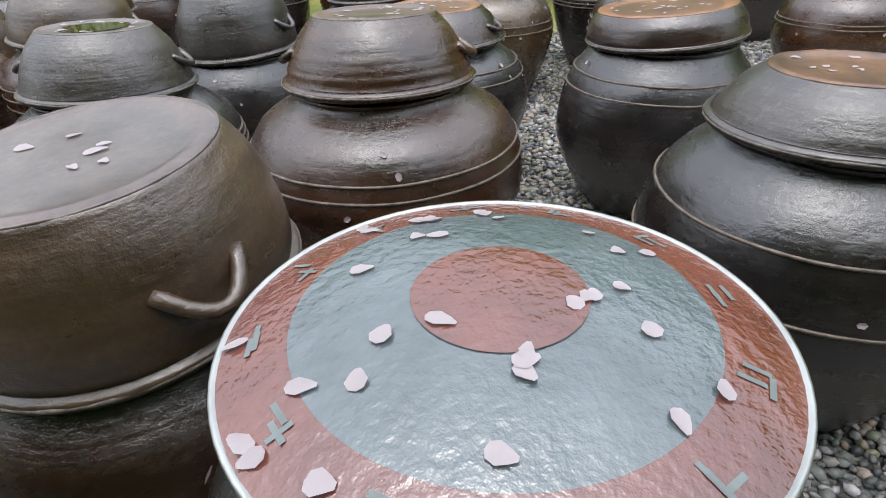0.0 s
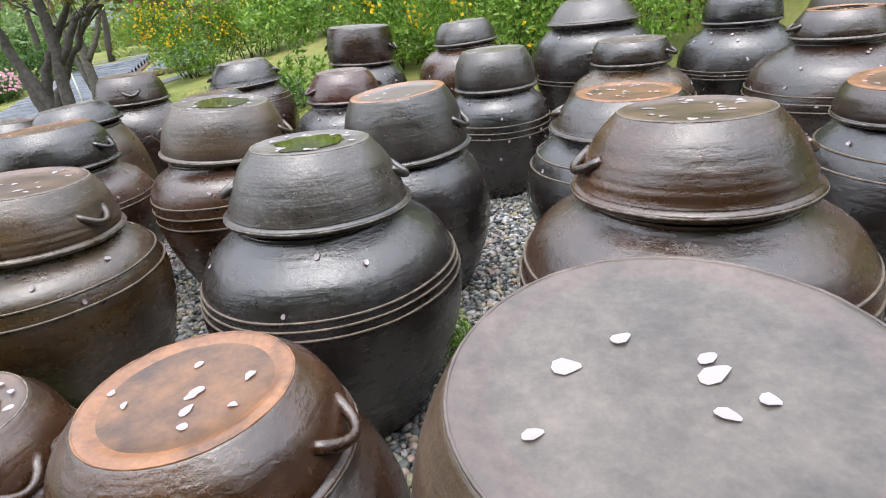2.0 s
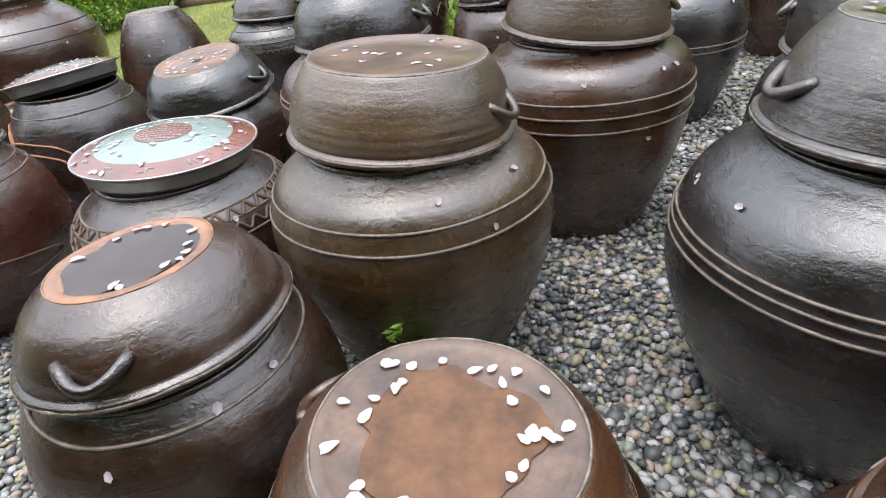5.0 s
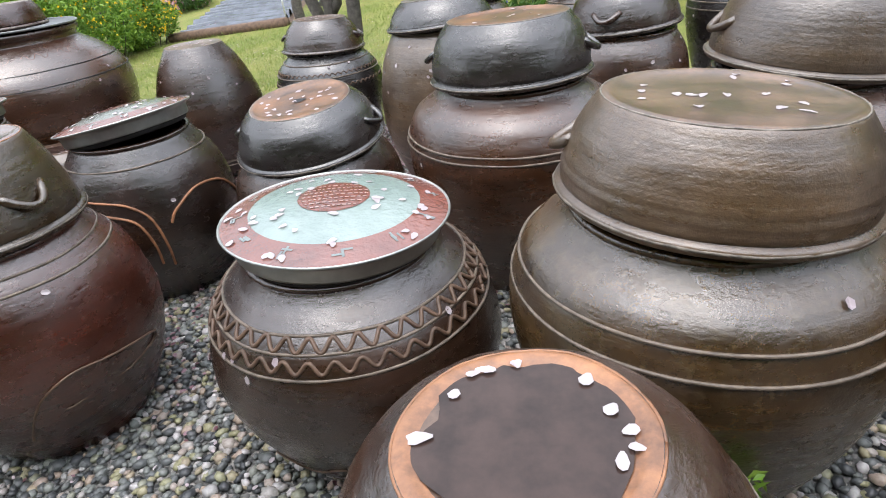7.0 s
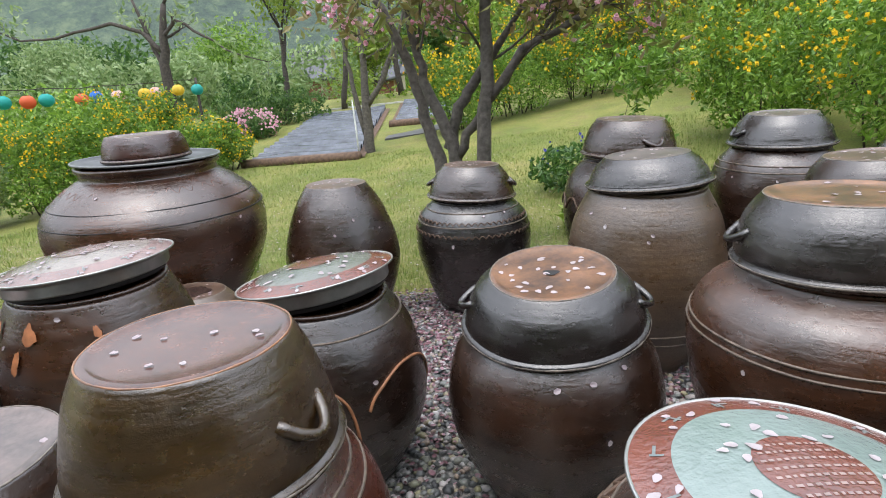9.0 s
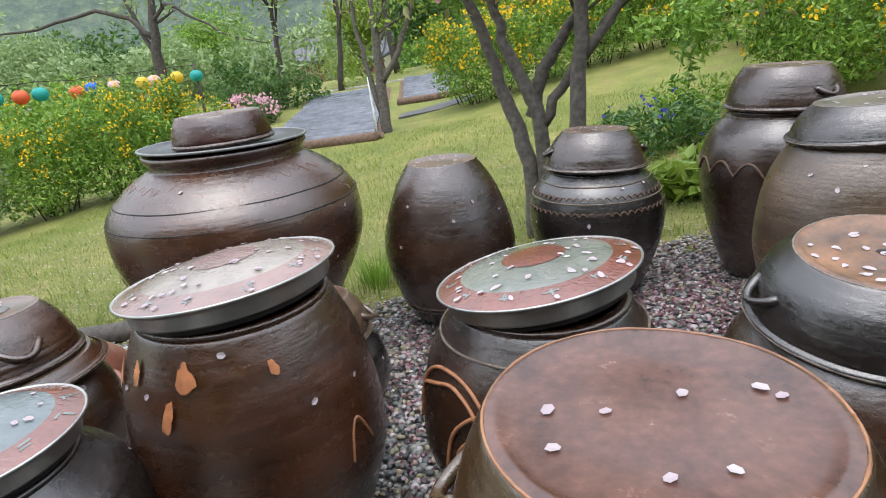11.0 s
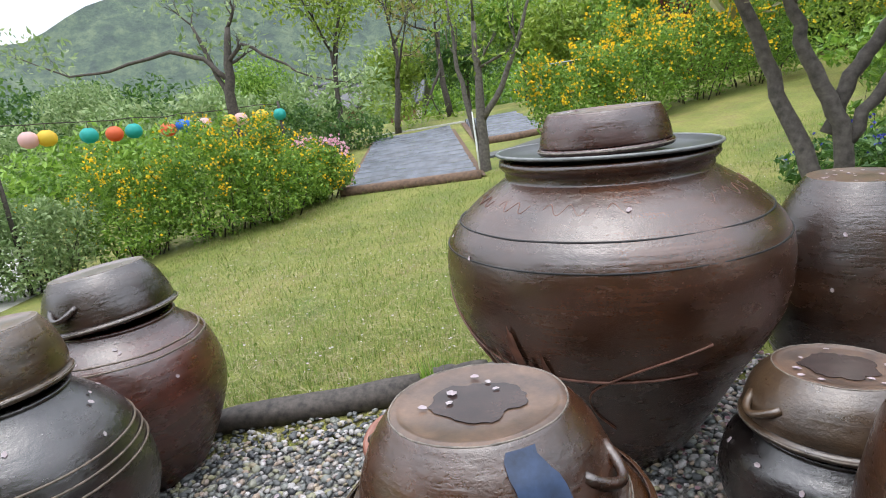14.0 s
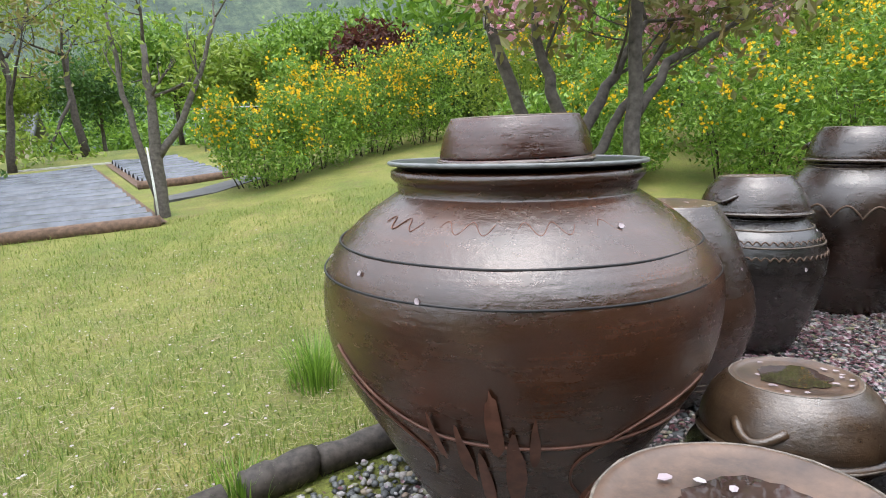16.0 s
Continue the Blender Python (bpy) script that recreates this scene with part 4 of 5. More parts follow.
# loose petals on jar shoulders, gravel and lawn
PV = np.array([(0, 0, 0.001), (0.014, 0, 0.003), (0.006, 0.009, 0.004), (-0.008, 0.007, 0.003), (-0.012, 0, 0.002), (-0.007, -0.008, 0.003), (0.006, -0.009, 0.005)])
PF = np.array([(0, 1, 2), (0, 2, 3), (0, 3, 4), (0, 4, 5), (0, 5, 6), (0, 6, 1)])
places, turns = [], []
for m4, pts in shoulder_spots:
    zs, rs = [p[1] for p in pts], [p[0] for p in pts]
    top = zs[-1]
    for _ in range(rng.integers(26, 44) if m4.translation.x > -1.8 and m4.translation.y > 2.5 else rng.integers(7, 17)):
        a, z = rng.uniform(0, 6.283), top * (1 - abs(rng.normal(0, 0.28)))
        if z < 0.1 or z > top - 0.03:
            continue
        r = float(np.interp(z, zs, rs))
        dr = (float(np.interp(z + 0.02, zs, rs)) - float(np.interp(z - 0.02, zs, rs))) / 0.04
        nrm = Vector((math.cos(a), math.sin(a), -dr)).normalized()
        q = nrm.to_track_quat("Z", "Y").to_matrix() @ Matrix.Rotation(rng.uniform(0, 6.28), 3, "Z")
        p = m4 @ (Vector((r * math.cos(a), r * math.sin(a), z)) + nrm * 0.003)
        places.append(tuple(p))
        turns.append(np.array(m4.to_3x3() @ q))
k = len(places)
for pm in far_petals:
    places.append(tuple(pm.translation))
    turns.append(np.array(pm.to_3x3().normalized()))
k = len(places)
sc = rng.uniform(0.6, 0.95, k)
v, f = blobs(PV, PF, np.array(places), np.array(turns), np.stack([sc, sc, sc], -1))
tagged(fast_mesh("petals_on_jars", v, f, PETAL), "pale pink cherry petals stuck to wet jar sides", "petals", kind="stuff")
n = 5200
x, y = rng.uniform(-9, 3, n), rng.uniform(0.8, 6.2, n)
heap = rng.uniform(size=n) < 0.45
x = np.where(heap, rng.normal(-4.2, 1.0, n), x)
y = np.where(heap, rng.normal(5.0, 0.7, n), y)
ok = y < edge_y(x)
x, y = x[ok], y[ok]
sc = rng.uniform(0.55, 0.9, len(x))
v, f = blobs(PV, PF, np.stack([x, y, ground_z(x, y) + 0.028], -1), random_turns(rng, len(x), True), np.stack([sc, sc, sc], -1))
tagged(fast_mesh("petals_on_gravel", v, f, PETAL), "pale pink petals strewn over wet gravel", "petals", kind="stuff")
n = 9000
x, y = rng.normal(-4.2, 0.85, n), rng.normal(4.3, 0.8, n)
ok = y < edge_y(x)
x, y = x[ok], y[ok]
sc = rng.uniform(0.6, 1.05, len(x))
v, f = blobs(PV, PF, np.stack([x, y, ground_z(x, y) + 0.027], -1), random_turns(rng, len(x), True), np.stack([sc, sc, sc], -1))
tagged(fast_mesh("rotting_petals", v, f, PETAL_D), "dark pink rotting petals matted over wet gravel", "petals", kind="stuff")
n = 1500
x, y = rng.uniform(-11, -3, n), rng.uniform(4.4, 10.5, n)
ok = y > edge_y(x) + 0.1
x, y = x[ok], y[ok]
sc = rng.uniform(0.5, 0.9, len(x))
v, f = blobs(PV, PF, np.stack([x, y, ground_z(x, y) + 0.02], -1), random_turns(rng, len(x), True), np.stack([sc, sc, sc], -1))
tagged(fast_mesh("petals_on_lawn", v, f, PETAL), "faded pale petals scattered over the lawn", "petals", kind="stuff")

# ---- plants ----
GRASS = leafy("lawn_blades", (0.12, 0.2, 0.03), (0.2, 0.27, 0.05), (0.33, 0.33, 0.11), 0.6, 0.3)
LEAF_F = leafy("fresh_green_leaves", (0.075, 0.165, 0.018), (0.17, 0.31, 0.035), (0.29, 0.44, 0.07), 0.45)
LEAF_D = leafy("deep_green_leaves", (0.03, 0.085, 0.016), (0.065, 0.15, 0.028), (0.13, 0.23, 0.045), 0.45)
LEAF_Y = leafy("spring_yellow_green_leaves", (0.12, 0.2, 0.02), (0.2, 0.3, 0.035), (0.3, 0.38, 0.06), 0.45)
LEAF_G = leafy("grey_green_leaves", (0.13, 0.21, 0.07), (0.22, 0.32, 0.12), (0.34, 0.42, 0.2), 0.5)
LEAF_R = leafy("dark_red_maple_leaves", (0.05, 0.015, 0.012), (0.1, 0.03, 0.022), (0.16, 0.06, 0.035), 0.5)
LEAF_B = leafy("bronze_green_leaves", (0.15, 0.13, 0.045), (0.2, 0.23, 0.055), (0.28, 0.2, 0.09), 0.45)
YELLOW = leafy("orange_yellow_blossom", (0.8, 0.5, 0.01), (0.87, 0.61, 0.015), (0.92, 0.72, 0.05), 0.6, 0.2)
PINK = leafy("pink_blossom", (0.75, 0.36, 0.48), (0.82, 0.5, 0.6), (0.85, 0.66, 0.72), 0.6, 0.25)
BARK = plain("grey_bark", (0.1, 0.088, 0.075), 0.85, 0, 0.5, 22, 0.8)
BARK_D = plain("dark_bark", (0.06, 0.05, 0.042), 0.85, 0, 0.5, 18, 0.8)

LV = np.array([(-1, 0, 0), (-0.1, 0.42, 0.12), (1, 0, -0.05), (-0.1, -0.42, 0.12)])
LFQ = np.array([(0, 3, 2, 1)])


def leaf_points(rng, lumps, n, shell=0.5):
    """Points in a heap of ellipsoid lumps (x, y, z, rx, ry, rz), denser towards their skins."""
    lumps = np.array(lumps, float)
    w = lumps[:, 3] * lumps[:, 4] * lumps[:, 5]
    pick = rng.choice(len(lumps), n, p=w ** 0.67 / (w ** 0.67).sum())
    d = rng.normal(size=(n, 3))
    d /= np.linalg.norm(d, axis=1, keepdims=True)
    r = rng.uniform(shell ** 3, 1, n) ** (1 / 3)
    r = r * (1 + 0.18 * np.sin(d[:, 0] * 7 + pick) * np.cos(d[:, 2] * 6 + pick * 2))
    return lumps[pick, :3] + d * lumps[pick, 3:] * r[:, None]


def leaf_mesh(name, rng, pts, size, material, parent=None, label=""):
    n = len(pts)
    s = size * rng.uniform(0.6, 1.3, n)
    v, f = blobs(LV, LFQ, pts, random_turns(rng, n), np.stack([s, s, s], -1))
    ob = fast_mesh(name, v, f, material, False, parent)
    return tagged(ob, label)


def blossom_mesh(name, rng, pts, size, material, parent=None, label=""):
    """Each blossom three crossed rounded petals."""
    base = np.concatenate([LV * (0.9, 1.5, 1) @ np.array(Matrix.Rotation(a, 3, ax)).T for a, ax in ((0, "Z"), (2.1, "X"), (1.2, "Y"))])
    f0 = np.concatenate([LFQ + 4 * k for k in range(3)])
    n = len(pts)
    s = size * rng.uniform(0.7, 1.3, n)
    v, f = blobs(base, f0, pts, random_turns(rng, n), np.stack([s, s, s], -1))
    return tagged(fast_mesh(name, v, f, material, False, parent), label)


def shrub(x, y, lumps, n, size, material, flowers=0, fsize=0.035, seed=0, label="", stems=8, name="shrub", fmat=None, low=0.35):
    """lumps lie relative to the foot."""
    rng = np.random.default_rng(seed)
    g = gz(x, y)
    top = new(name)
    top.matrix_world = pose(x, y, g)
    for k in range(stems):
        bm = bmesh.new()
        L = lumps[k % len(lumps)]
        e = Vector((L[0] + rng.uniform(-0.5, 0.5) * L[3], L[1] + rng.uniform(-0.5, 0.5) * L[4], L[2]))
        s = Vector((e.x * 0.6, e.y * 0.6, -0.05))
        mid = (s + e) / 2 + Vector((rng.uniform(-0.1, 0.1), rng.uniform(-0.1, 0.1), 0.05))
        tube(bm, [s, mid, e], [0.014 * min(1, L[3] * 2), 0.01 * min(1, L[3] * 2), 0.004 * min(1, L[3] * 2)], 5)
        part("stem", bm, BARK_D, top)
    big = max(L[2] + L[5] for L in lumps)
    if big > 0.7:
        lumps = list(lumps) + [(rng.uniform(-0.9, 0.9) * lumps[0][3], rng.uniform(-0.8, 0.8) * lumps[0][4], big * rng.uniform(0.7, 1.08), big * rng.uniform(0.1, 0.2), big * rng.uniform(0.1, 0.2), big * rng.uniform(0.12, 0.24)) for _ in range(9)]
    pts = leaf_points(rng, lumps, n, low)
    leaf_mesh("foliage", rng, pts, size, material, top)
    if flowers:
        flowers = flowers if fmat else int(flowers * 0.75)
        fp = leaf_points(rng, [(q[0], q[1], q[2], q[3] * 1.06, q[4] * 1.06, q[5] * 1.06) for q in lumps], flowers * 2, 0.96)
        fp = fp[np.argsort(-fp[:, 2] + rng.normal(0, 0.35, len(fp)))][:flowers]
        cl = fp[rng.integers(0, len(fp), max(6, flowers // 11))][rng.integers(0, max(6, flowers // 11), flowers)]
        fp = np.where(rng.uniform(size=(flowers, 1)) < 0.75, cl + rng.normal(0, 0.075, (flowers, 3)), fp)
        blossom_mesh("blossoms", rng, fp, fsize, fmat or YELLOW, top, "small orange-yellow blossoms" if not fmat else "pink blossoms")
    return tagged(top, label, "shrub")


def tree(x, y, stems, n, size, material, seed=0, label="", bark=None, depth=3, spread=0.5, flowers=0, lump=0.45, name="tree", fsize=0.04, len0=0.55, category="tree", limbs=()):
    """stems: (dx, dy, lean x, lean y, height, radius) of each trunk; limbs fork from the upper half."""
    rng = np.random.default_rng(seed)
    g = gz(x, y) - 0.1
    top = new(name)
    top.matrix_world = pose(x, y, g)
    tips = []

    def grow(bm, p, d, length, rad, level):
        P, Rr = [p], [rad]
        k = 5
        for i in range(k):
            d = (d + Vector(rng.normal(0, 0.09, 3)) + Vector((0, 0, 0.04))).normalized()
            p = p + d * (length / k)
            P.append(p)
            Rr.append(rad * (1 - 0.5 * (i + 1) / k))
        tube(bm, P, Rr, 8 if level == 0 else 5)
        if level >= depth:
            tips.append(P[-1])
            tips.append(P[3])
            return
        for j in range(3 if level else 4):
            i = k - j if level else (k, k, k - 1, k - 2)[j]
            i = max(2, i)
            dd = (d * 0.8 + Vector(rng.normal(0, spread, 3)) + Vector((0, 0, 0.15))).normalized()
            grow(bm, P[i], dd, length * len0 * rng.uniform(0.75, 1.15), Rr[i] * 0.68, level + 1)
    for k, limb in enumerate(limbs):
        bm = bmesh.new()
        P = [Vector(q[:3]) for q in limb]
        Q = [P[0]]
        for A, B in zip(P, P[1:]):
            for t in (0.33, 0.67, 1.0):
                Q.append(A.lerp(B, t) + (Vector(rng.normal(0, 0.012, 3)) if t < 1 else Vector()))
        rads = [float(np.interp(i, np.arange(len(P)) * 3, [q[3] for q in limb])) for i in range(len(Q))]
        tube(bm, Q, rads, 10)
        for j in (3, 3, 2, 2):
            grow(bm, P[max(1, len(P) - 4 + j)], ((P[-1] - P[-2]).normalized() * 0.8 + Vector(rng.normal(0, 0.6, 3))).normalized(), 0.5, limb[-1][3] * 0.75, 1)
        part("trunk" if P[0].z < 0.05 else "limb", bm, bark or BARK, top)
    for dx, dy, lx, ly, hh, rad in stems:
        bm = bmesh.new()
        grow(bm, Vector((dx, dy, 0)), Vector((lx, ly, 1)).normalized(), hh, rad, 0)
        part("trunk", bm, bark or BARK, top)
    if n:
        lumps = [(t.x, t.y, t.z, lump, lump, lump * 0.7) for t in tips]
        leaf_mesh("crown", rng, leaf_points(rng, lumps, n, 0.1), size, material, top)
        if flowers:
            fp = np.array([tuple(tips[i]) for i in rng.integers(0, len(tips), flowers // 6 + 1)])
            fp = np.repeat(fp, 6, 0)[:flowers] + rng.normal(0, 0.07, (flowers, 3))
            blossom_mesh("blossoms", rng, fp, fsize, PINK, top, "pink double blossoms")
    return tagged(top, label, category)


# lawn blades
rng = np.random.default_rng(8)
n = 260000
x, y = rng.uniform(-12, -2, n), 4.2 + 7.5 * rng.uniform(0, 1, n) ** 1.8
clump = np.sin(x * 5.1 + np.sin(y * 3.3) * 2) * np.sin(y * 4.7 + np.sin(x * 2.9) * 2)
ok = (y > edge_y(x) + 0.03) & (rng.uniform(-1.6, 1, n) < clump)
x, y = x[ok], y[ok]
n = len(x)
BV = np.array([(-0.06, 0, 0), (0.06, 0, 0), (0.0, 0.5, 0.85)])
sc = rng.uniform(0.025, 0.065, n) * np.where(rng.uniform(size=n) < 0.02, 1.8, 1)
v, f = blobs(BV, np.array([(0, 1, 2)]), np.stack([x, y, ground_z(x, y) - 0.003], -1), random_turns(rng, n, True), np.stack([sc, sc, sc], -1))
tagged(fast_mesh("lawn_grass", v, f, GRASS), "short yellow-green mown grass with moss", "grass", kind="stuff")

n = 42000
x, y = rng.uniform(-11, -3, n), 4.2 + 5.5 * rng.uniform(0, 1, n) ** 1.6
ok = y > edge_y(x) + 0.05
x, y = x[ok], y[ok]
n = len(x)
SV = np.array([(-1, -0.06, 0), (-1, 0.06, 0), (1, 0.03, 0.25), (1, -0.03, 0.25)])
sc = rng.uniform(0.014, 0.036, n)
v, f = blobs(SV, np.array([(0, 3, 2, 1)]), np.stack([x, y, ground_z(x, y) + 0.014], -1), random_turns(rng, n, True), np.stack([sc, sc, sc], -1))
tagged(fast_mesh("dry_grass", v, f, leafy("dry_thatch", (0.2, 0.16, 0.08), (0.3, 0.26, 0.13), (0.42, 0.38, 0.22), 0.7, 0.1)), "dry tan thatch lying in the lawn", "grass", kind="stuff")


def tuft(x, y, n, h, material, seed, label, name="grass_tuft", spread=0.12):
    rng = np.random.default_rng(seed)
    v, f = [], []
    for k in range(n):
        a, r = rng.uniform(0, 6.28), rng.uniform(0, spread)
        px, py = r * math.cos(a), r * math.sin(a)
        L, bend = h * rng.uniform(0.5, 1.1), rng.uniform(0.1, 0.6)
        w = 0.004 * rng.uniform(0.7, 1.4)
        b0 = len(v)
        for i in range(4):
            t = i / 3
            cx, cy, cz = px + math.cos(a) * bend * L * t * t, py + math.sin(a) * bend * L * t * t, L * t * (1 - 0.25 * bend * t)
            ww = w * (1 - t * 0.9)
            v += [(cx - math.sin(a) * ww, cy + math.cos(a) * ww, cz), (cx + math.sin(a) * ww, cy - math.cos(a) * ww, cz)]
        f += [(b0 + 2 * i, b0 + 2 * i + 1, b0 + 2 * i + 3, b0 + 2 * i + 2) for i in range(3)]
    ob = fast_mesh(name, v, f, material)
    ob.matrix_world = pose(x, y, gz(x, y) + 0.005)
    return tagged(ob, label, "weed")


tuft(-6.56, 5.45, 260, 0.3, LEAF_F, 1, "tall green weed tuft growing in the lawn", spread=0.16)
tuft(-2.2, 1.75, 60, 0.2, LEAF_F, 2, "green weed growing through the gravel", spread=0.1)
tuft(-0.75, 2.2, 70, 0.16, LEAF_F, 3, "green weed growing through the gravel", spread=0.06)
tuft(-6.95, 4.52, 110, 0.16, LEAF_F, 4, "weeds growing beside the timber edge", spread=0.12)
tuft(-5.75, 5.05, 180, 0.28, LEAF_F, 5, "leafy weeds at the lawn's edge", spread=0.2)

# timber edging along the lawn
TIMBER = plain("weathered_black_timber", (0.055, 0.046, 0.039), 0.7, 0, 0.7, 25, 1.0)


def log(x0, y0, x1, y1, r, seed):
    bm = bmesh.new()
    k = 9
    P = [(x0 + (x1 - x0) * i / k, y0 + (y1 - y0) * i / k, gz(x0 + (x1 - x0) * i / k, y0 + (y1 - y0) * i / k) + r * 0.75 + 0.014 * noise.noise((i * 0.6, seed, 0))) for i in range(k + 1)]
    tube(bm, P, [r * (1.12 + 0.16 * noise.noise((i * 0.55, seed, 4))) for i in range(k + 1)], 14)
    along = Vector((x1 - x0, y1 - y0, 0)).normalized()
    for v in bm.verts:
        # long cracks and flattened sides along the grain
        s = v.co.dot(along)
        q = v.co - along * s
        d = noise.noise((q.x * 9 + seed, q.y * 9 + s * 1.1, q.z * 9)) * 0.016 + noise.noise((q.x * 45, q.y * 45 + s * 2.2, q.z * 45 + seed)) * 0.006
        v.co += Vector((-along.y * d, along.x * d, d))
    ob = mesh_ob("edging_log", bm, TIMBER)
    return tagged(ob, "weathered dark timber log edging the gravel", "log", "timber edging")


log(-8.6, 3.91, -7.0, 4.46, 0.066, 1)
log(-6.94, 4.51, -6.68, 4.59, 0.075, 2)
log(-6.66, 4.59, -6.25, 4.69, 0.06, 3)
log(-9.9, 3.39, -8.7, 3.87, 0.06, 4)

# kerria hedge west of the lawn
for k, (x, y, s) in enumerate(((-12.9, 8.9, 1.0), (-12.0, 9.6, 1.15), (-11.35, 10.2, 1.0), (-11.1, 11.2, 0.6), (-13.6, 7.8, 0.95), (-14.3, 6.9, 0.9))):
    shrub(x, y, [(0, 0, 0.65 * s, 0.85 * s, 0.8 * s, 0.6 * s), (-0.4, 0.2, 0.95 * s, 0.6 * s, 0.6 * s, 0.45 * s), (0.5, 0.1, 0.8 * s, 0.55 * s, 0.5 * s, 0.5 * s), (0.1, -0.3, 0.4 * s, 0.75 * s, 0.6 * s, 0.38 * s)], 7500, 0.04, LEAF_F if k < 4 else LEAF_G, 620 if k < 4 else 60, 0.024, k, "kerria bush with orange-yellow blossoms beside the lawn" if k < 4 else "thin grey-green twiggy bush beside the lawn", 14, "kerria_bush" if k < 4 else "twiggy_bush")
# kerria clumps north of the lawn
for k, (x, y, s) in enumerate(((-6.5, 13.4, 1.0), (-5.4, 14.4, 1.2), (-4.2, 15.4, 1.25), (-2.8, 16.0, 1.3), (-1.3, 13.6, 1.5), (-0.2, 11.6, 1.5), (1.2, 10.5, 1.5), (-1.6, 9.9, 0.9), (2.6, 9.2, 1.5), (-0.3, 8.6, 1.05), (1.1, 8.0, 1.2))):
    shrub(x, y, [(0, 0, 0.7 * s, 0.95 * s, 0.9 * s, 0.65 * s), (-0.5, 0.1, 1.0 * s, 0.6 * s, 0.6 * s, 0.5 * s), (0.5, 0.2, 1.05 * s, 0.6 * s, 0.6 * s, 0.5 * s), (0.0, -0.4, 0.45 * s, 0.8 * s, 0.6 * s, 0.42 * s)], 8500, 0.042, LEAF_F if k not in (4, 8) else LEAF_Y, 900 if k < 5 else 420, 0.033, 60 + k, "kerria bush with orange-yellow blossoms above the lawn", 12, "kerria_bush")

# small plants at the lawn's edge
shrub(-2.2, 1.76, [(0, 0, 0.08, 0.14, 0.1, 0.07), (0.02, 0, 0.22, 0.07, 0.06, 0.1), (0.0, 0.02, 0.36, 0.025, 0.02, 0.03)], 420, 0.016, LEAF_F, 0, 0.03, 95, "leafy green weed growing through gravel", 5, "weed")
shrub(-0.8, 2.15, [(0, 0, 0.06, 0.06, 0.09, 0.06), (0, 0.15, 0.08, 0.05, 0.08, 0.08)], 260, 0.014, LEAF_F, 0, 0.03, 96, "leafy green weed growing through gravel", 4, "weed")
shrub(-3.6, 6.6, [(0, 0, 0.16, 0.3, 0.3, 0.16), (0.3, 0.3, 0.2, 0.3, 0.3, 0.18)], 500, 0.085, LEAF_Y, 0, 0.03, 90, "low broad-leaved light green plants beside the jars", 3, "broad_leaf_plant")
shrub(-3.9, 8.2, [(0, 0, 0.25, 0.5, 0.5, 0.28), (0.6, 0.3, 0.3, 0.4, 0.4, 0.3)], 1500, 0.05, LEAF_D, 40, 0.025, 91, "low green plants with small blue flowers", 4, "flower_clump", plain("blue_flower", (0.06, 0.07, 0.4), 0.6))
shrub(-3.2, 9.3, [(0, 0, 0.3, 0.5, 0.4, 0.3), (0.05, 0, 0.9, 0.16, 0.16, 0.35)], 1300, 0.055, LEAF_F, 0, 0.03, 92, "young sapling with fresh green leaves on the lawn", 4, "sapling")
shrub(-13.4, 15.8, [(0, 0, 0.35, 0.7, 0.7, 0.35), (0.7, -0.5, 0.3, 0.5, 0.6, 0.3)], 2600, 0.06, LEAF_D, 480, 0.05, 93, "green shrub with pink azalea blossoms", 6, "azalea_bush", PINK)
shrub(-14.5, 17.5, [(0, 0, 0.7, 1.2, 1.0, 0.7), (1.4, 0.6, 0.6, 1.0, 0.9, 0.6)], 3600, 0.07, LEAF_D, 0, 0.05, 94, "clipped dark green shrub", 6)

# trees
tree(-4.72, 5.9, [], 2500, 0.05, LEAF_B, 5, "cherry tree with forked grey trunk and pink blossoms", None, 3, 0.5, 800, 0.36, "cherry_tree", 0.03, 0.62, "tree", [
    [(0, 0, 0, 0.074), (-0.03, 0.03, 0.67, 0.061), (-0.17, 0.1, 1.08, 0.052), (-0.26, 0.18, 1.39, 0.045), (-0.4, 0.22, 1.76, 0.042), (-0.56, 0.2, 2.15, 0.03), (-0.82, 0.15, 2.5, 0.018)],
    [(0.11, -0.05, 0, 0.068), (0.09, -0.05, 0.55, 0.057), (0.06, -0.05, 1.0, 0.052), (-0.02, -0.05, 1.23, 0.048), (-0.14, -0.03, 1.48, 0.042), (-0.22, 0, 1.75, 0.034), (-0.3, 0.02, 2.25, 0.018)],
    [(0.0, 0, 1.02, 0.05), (0.08, 0, 1.28, 0.046), (0.17, 0, 1.46, 0.042), (0.34, 0.02, 1.68, 0.034), (0.6, 0.05, 2.05, 0.018)],
    [(0.08, -0.05, 0.96, 0.04), (0.22, -0.03, 1.2, 0.036), (0.35, 0, 1.4, 0.032), (0.52, 0.02, 1.62, 0.027), (0.85, 0.08, 2.0, 0.015)]])
tree(-4.42, 5.7, [], 1600, 0.05, LEAF_B, 6, "cherry tree with one straight grey trunk", None, 3, 0.55, 480, 0.36, "cherry_tree", 0.03, 0.62, "tree", [
    [(0, 0, 0, 0.074), (0.0, 0, 0.64, 0.06), (0.04, 0.01, 1.16, 0.055), (0.07, 0.03, 1.63, 0.048), (0.07, 0.05, 2.1, 0.04), (0.12, 0.06, 2.6, 0.02)],
    [(0.07, 0.03, 1.38, 0.036), (0.33, 0.06, 1.74, 0.03), (0.72, 0.08, 1.92, 0.024), (1.3, 0.1, 2.2, 0.012)]])
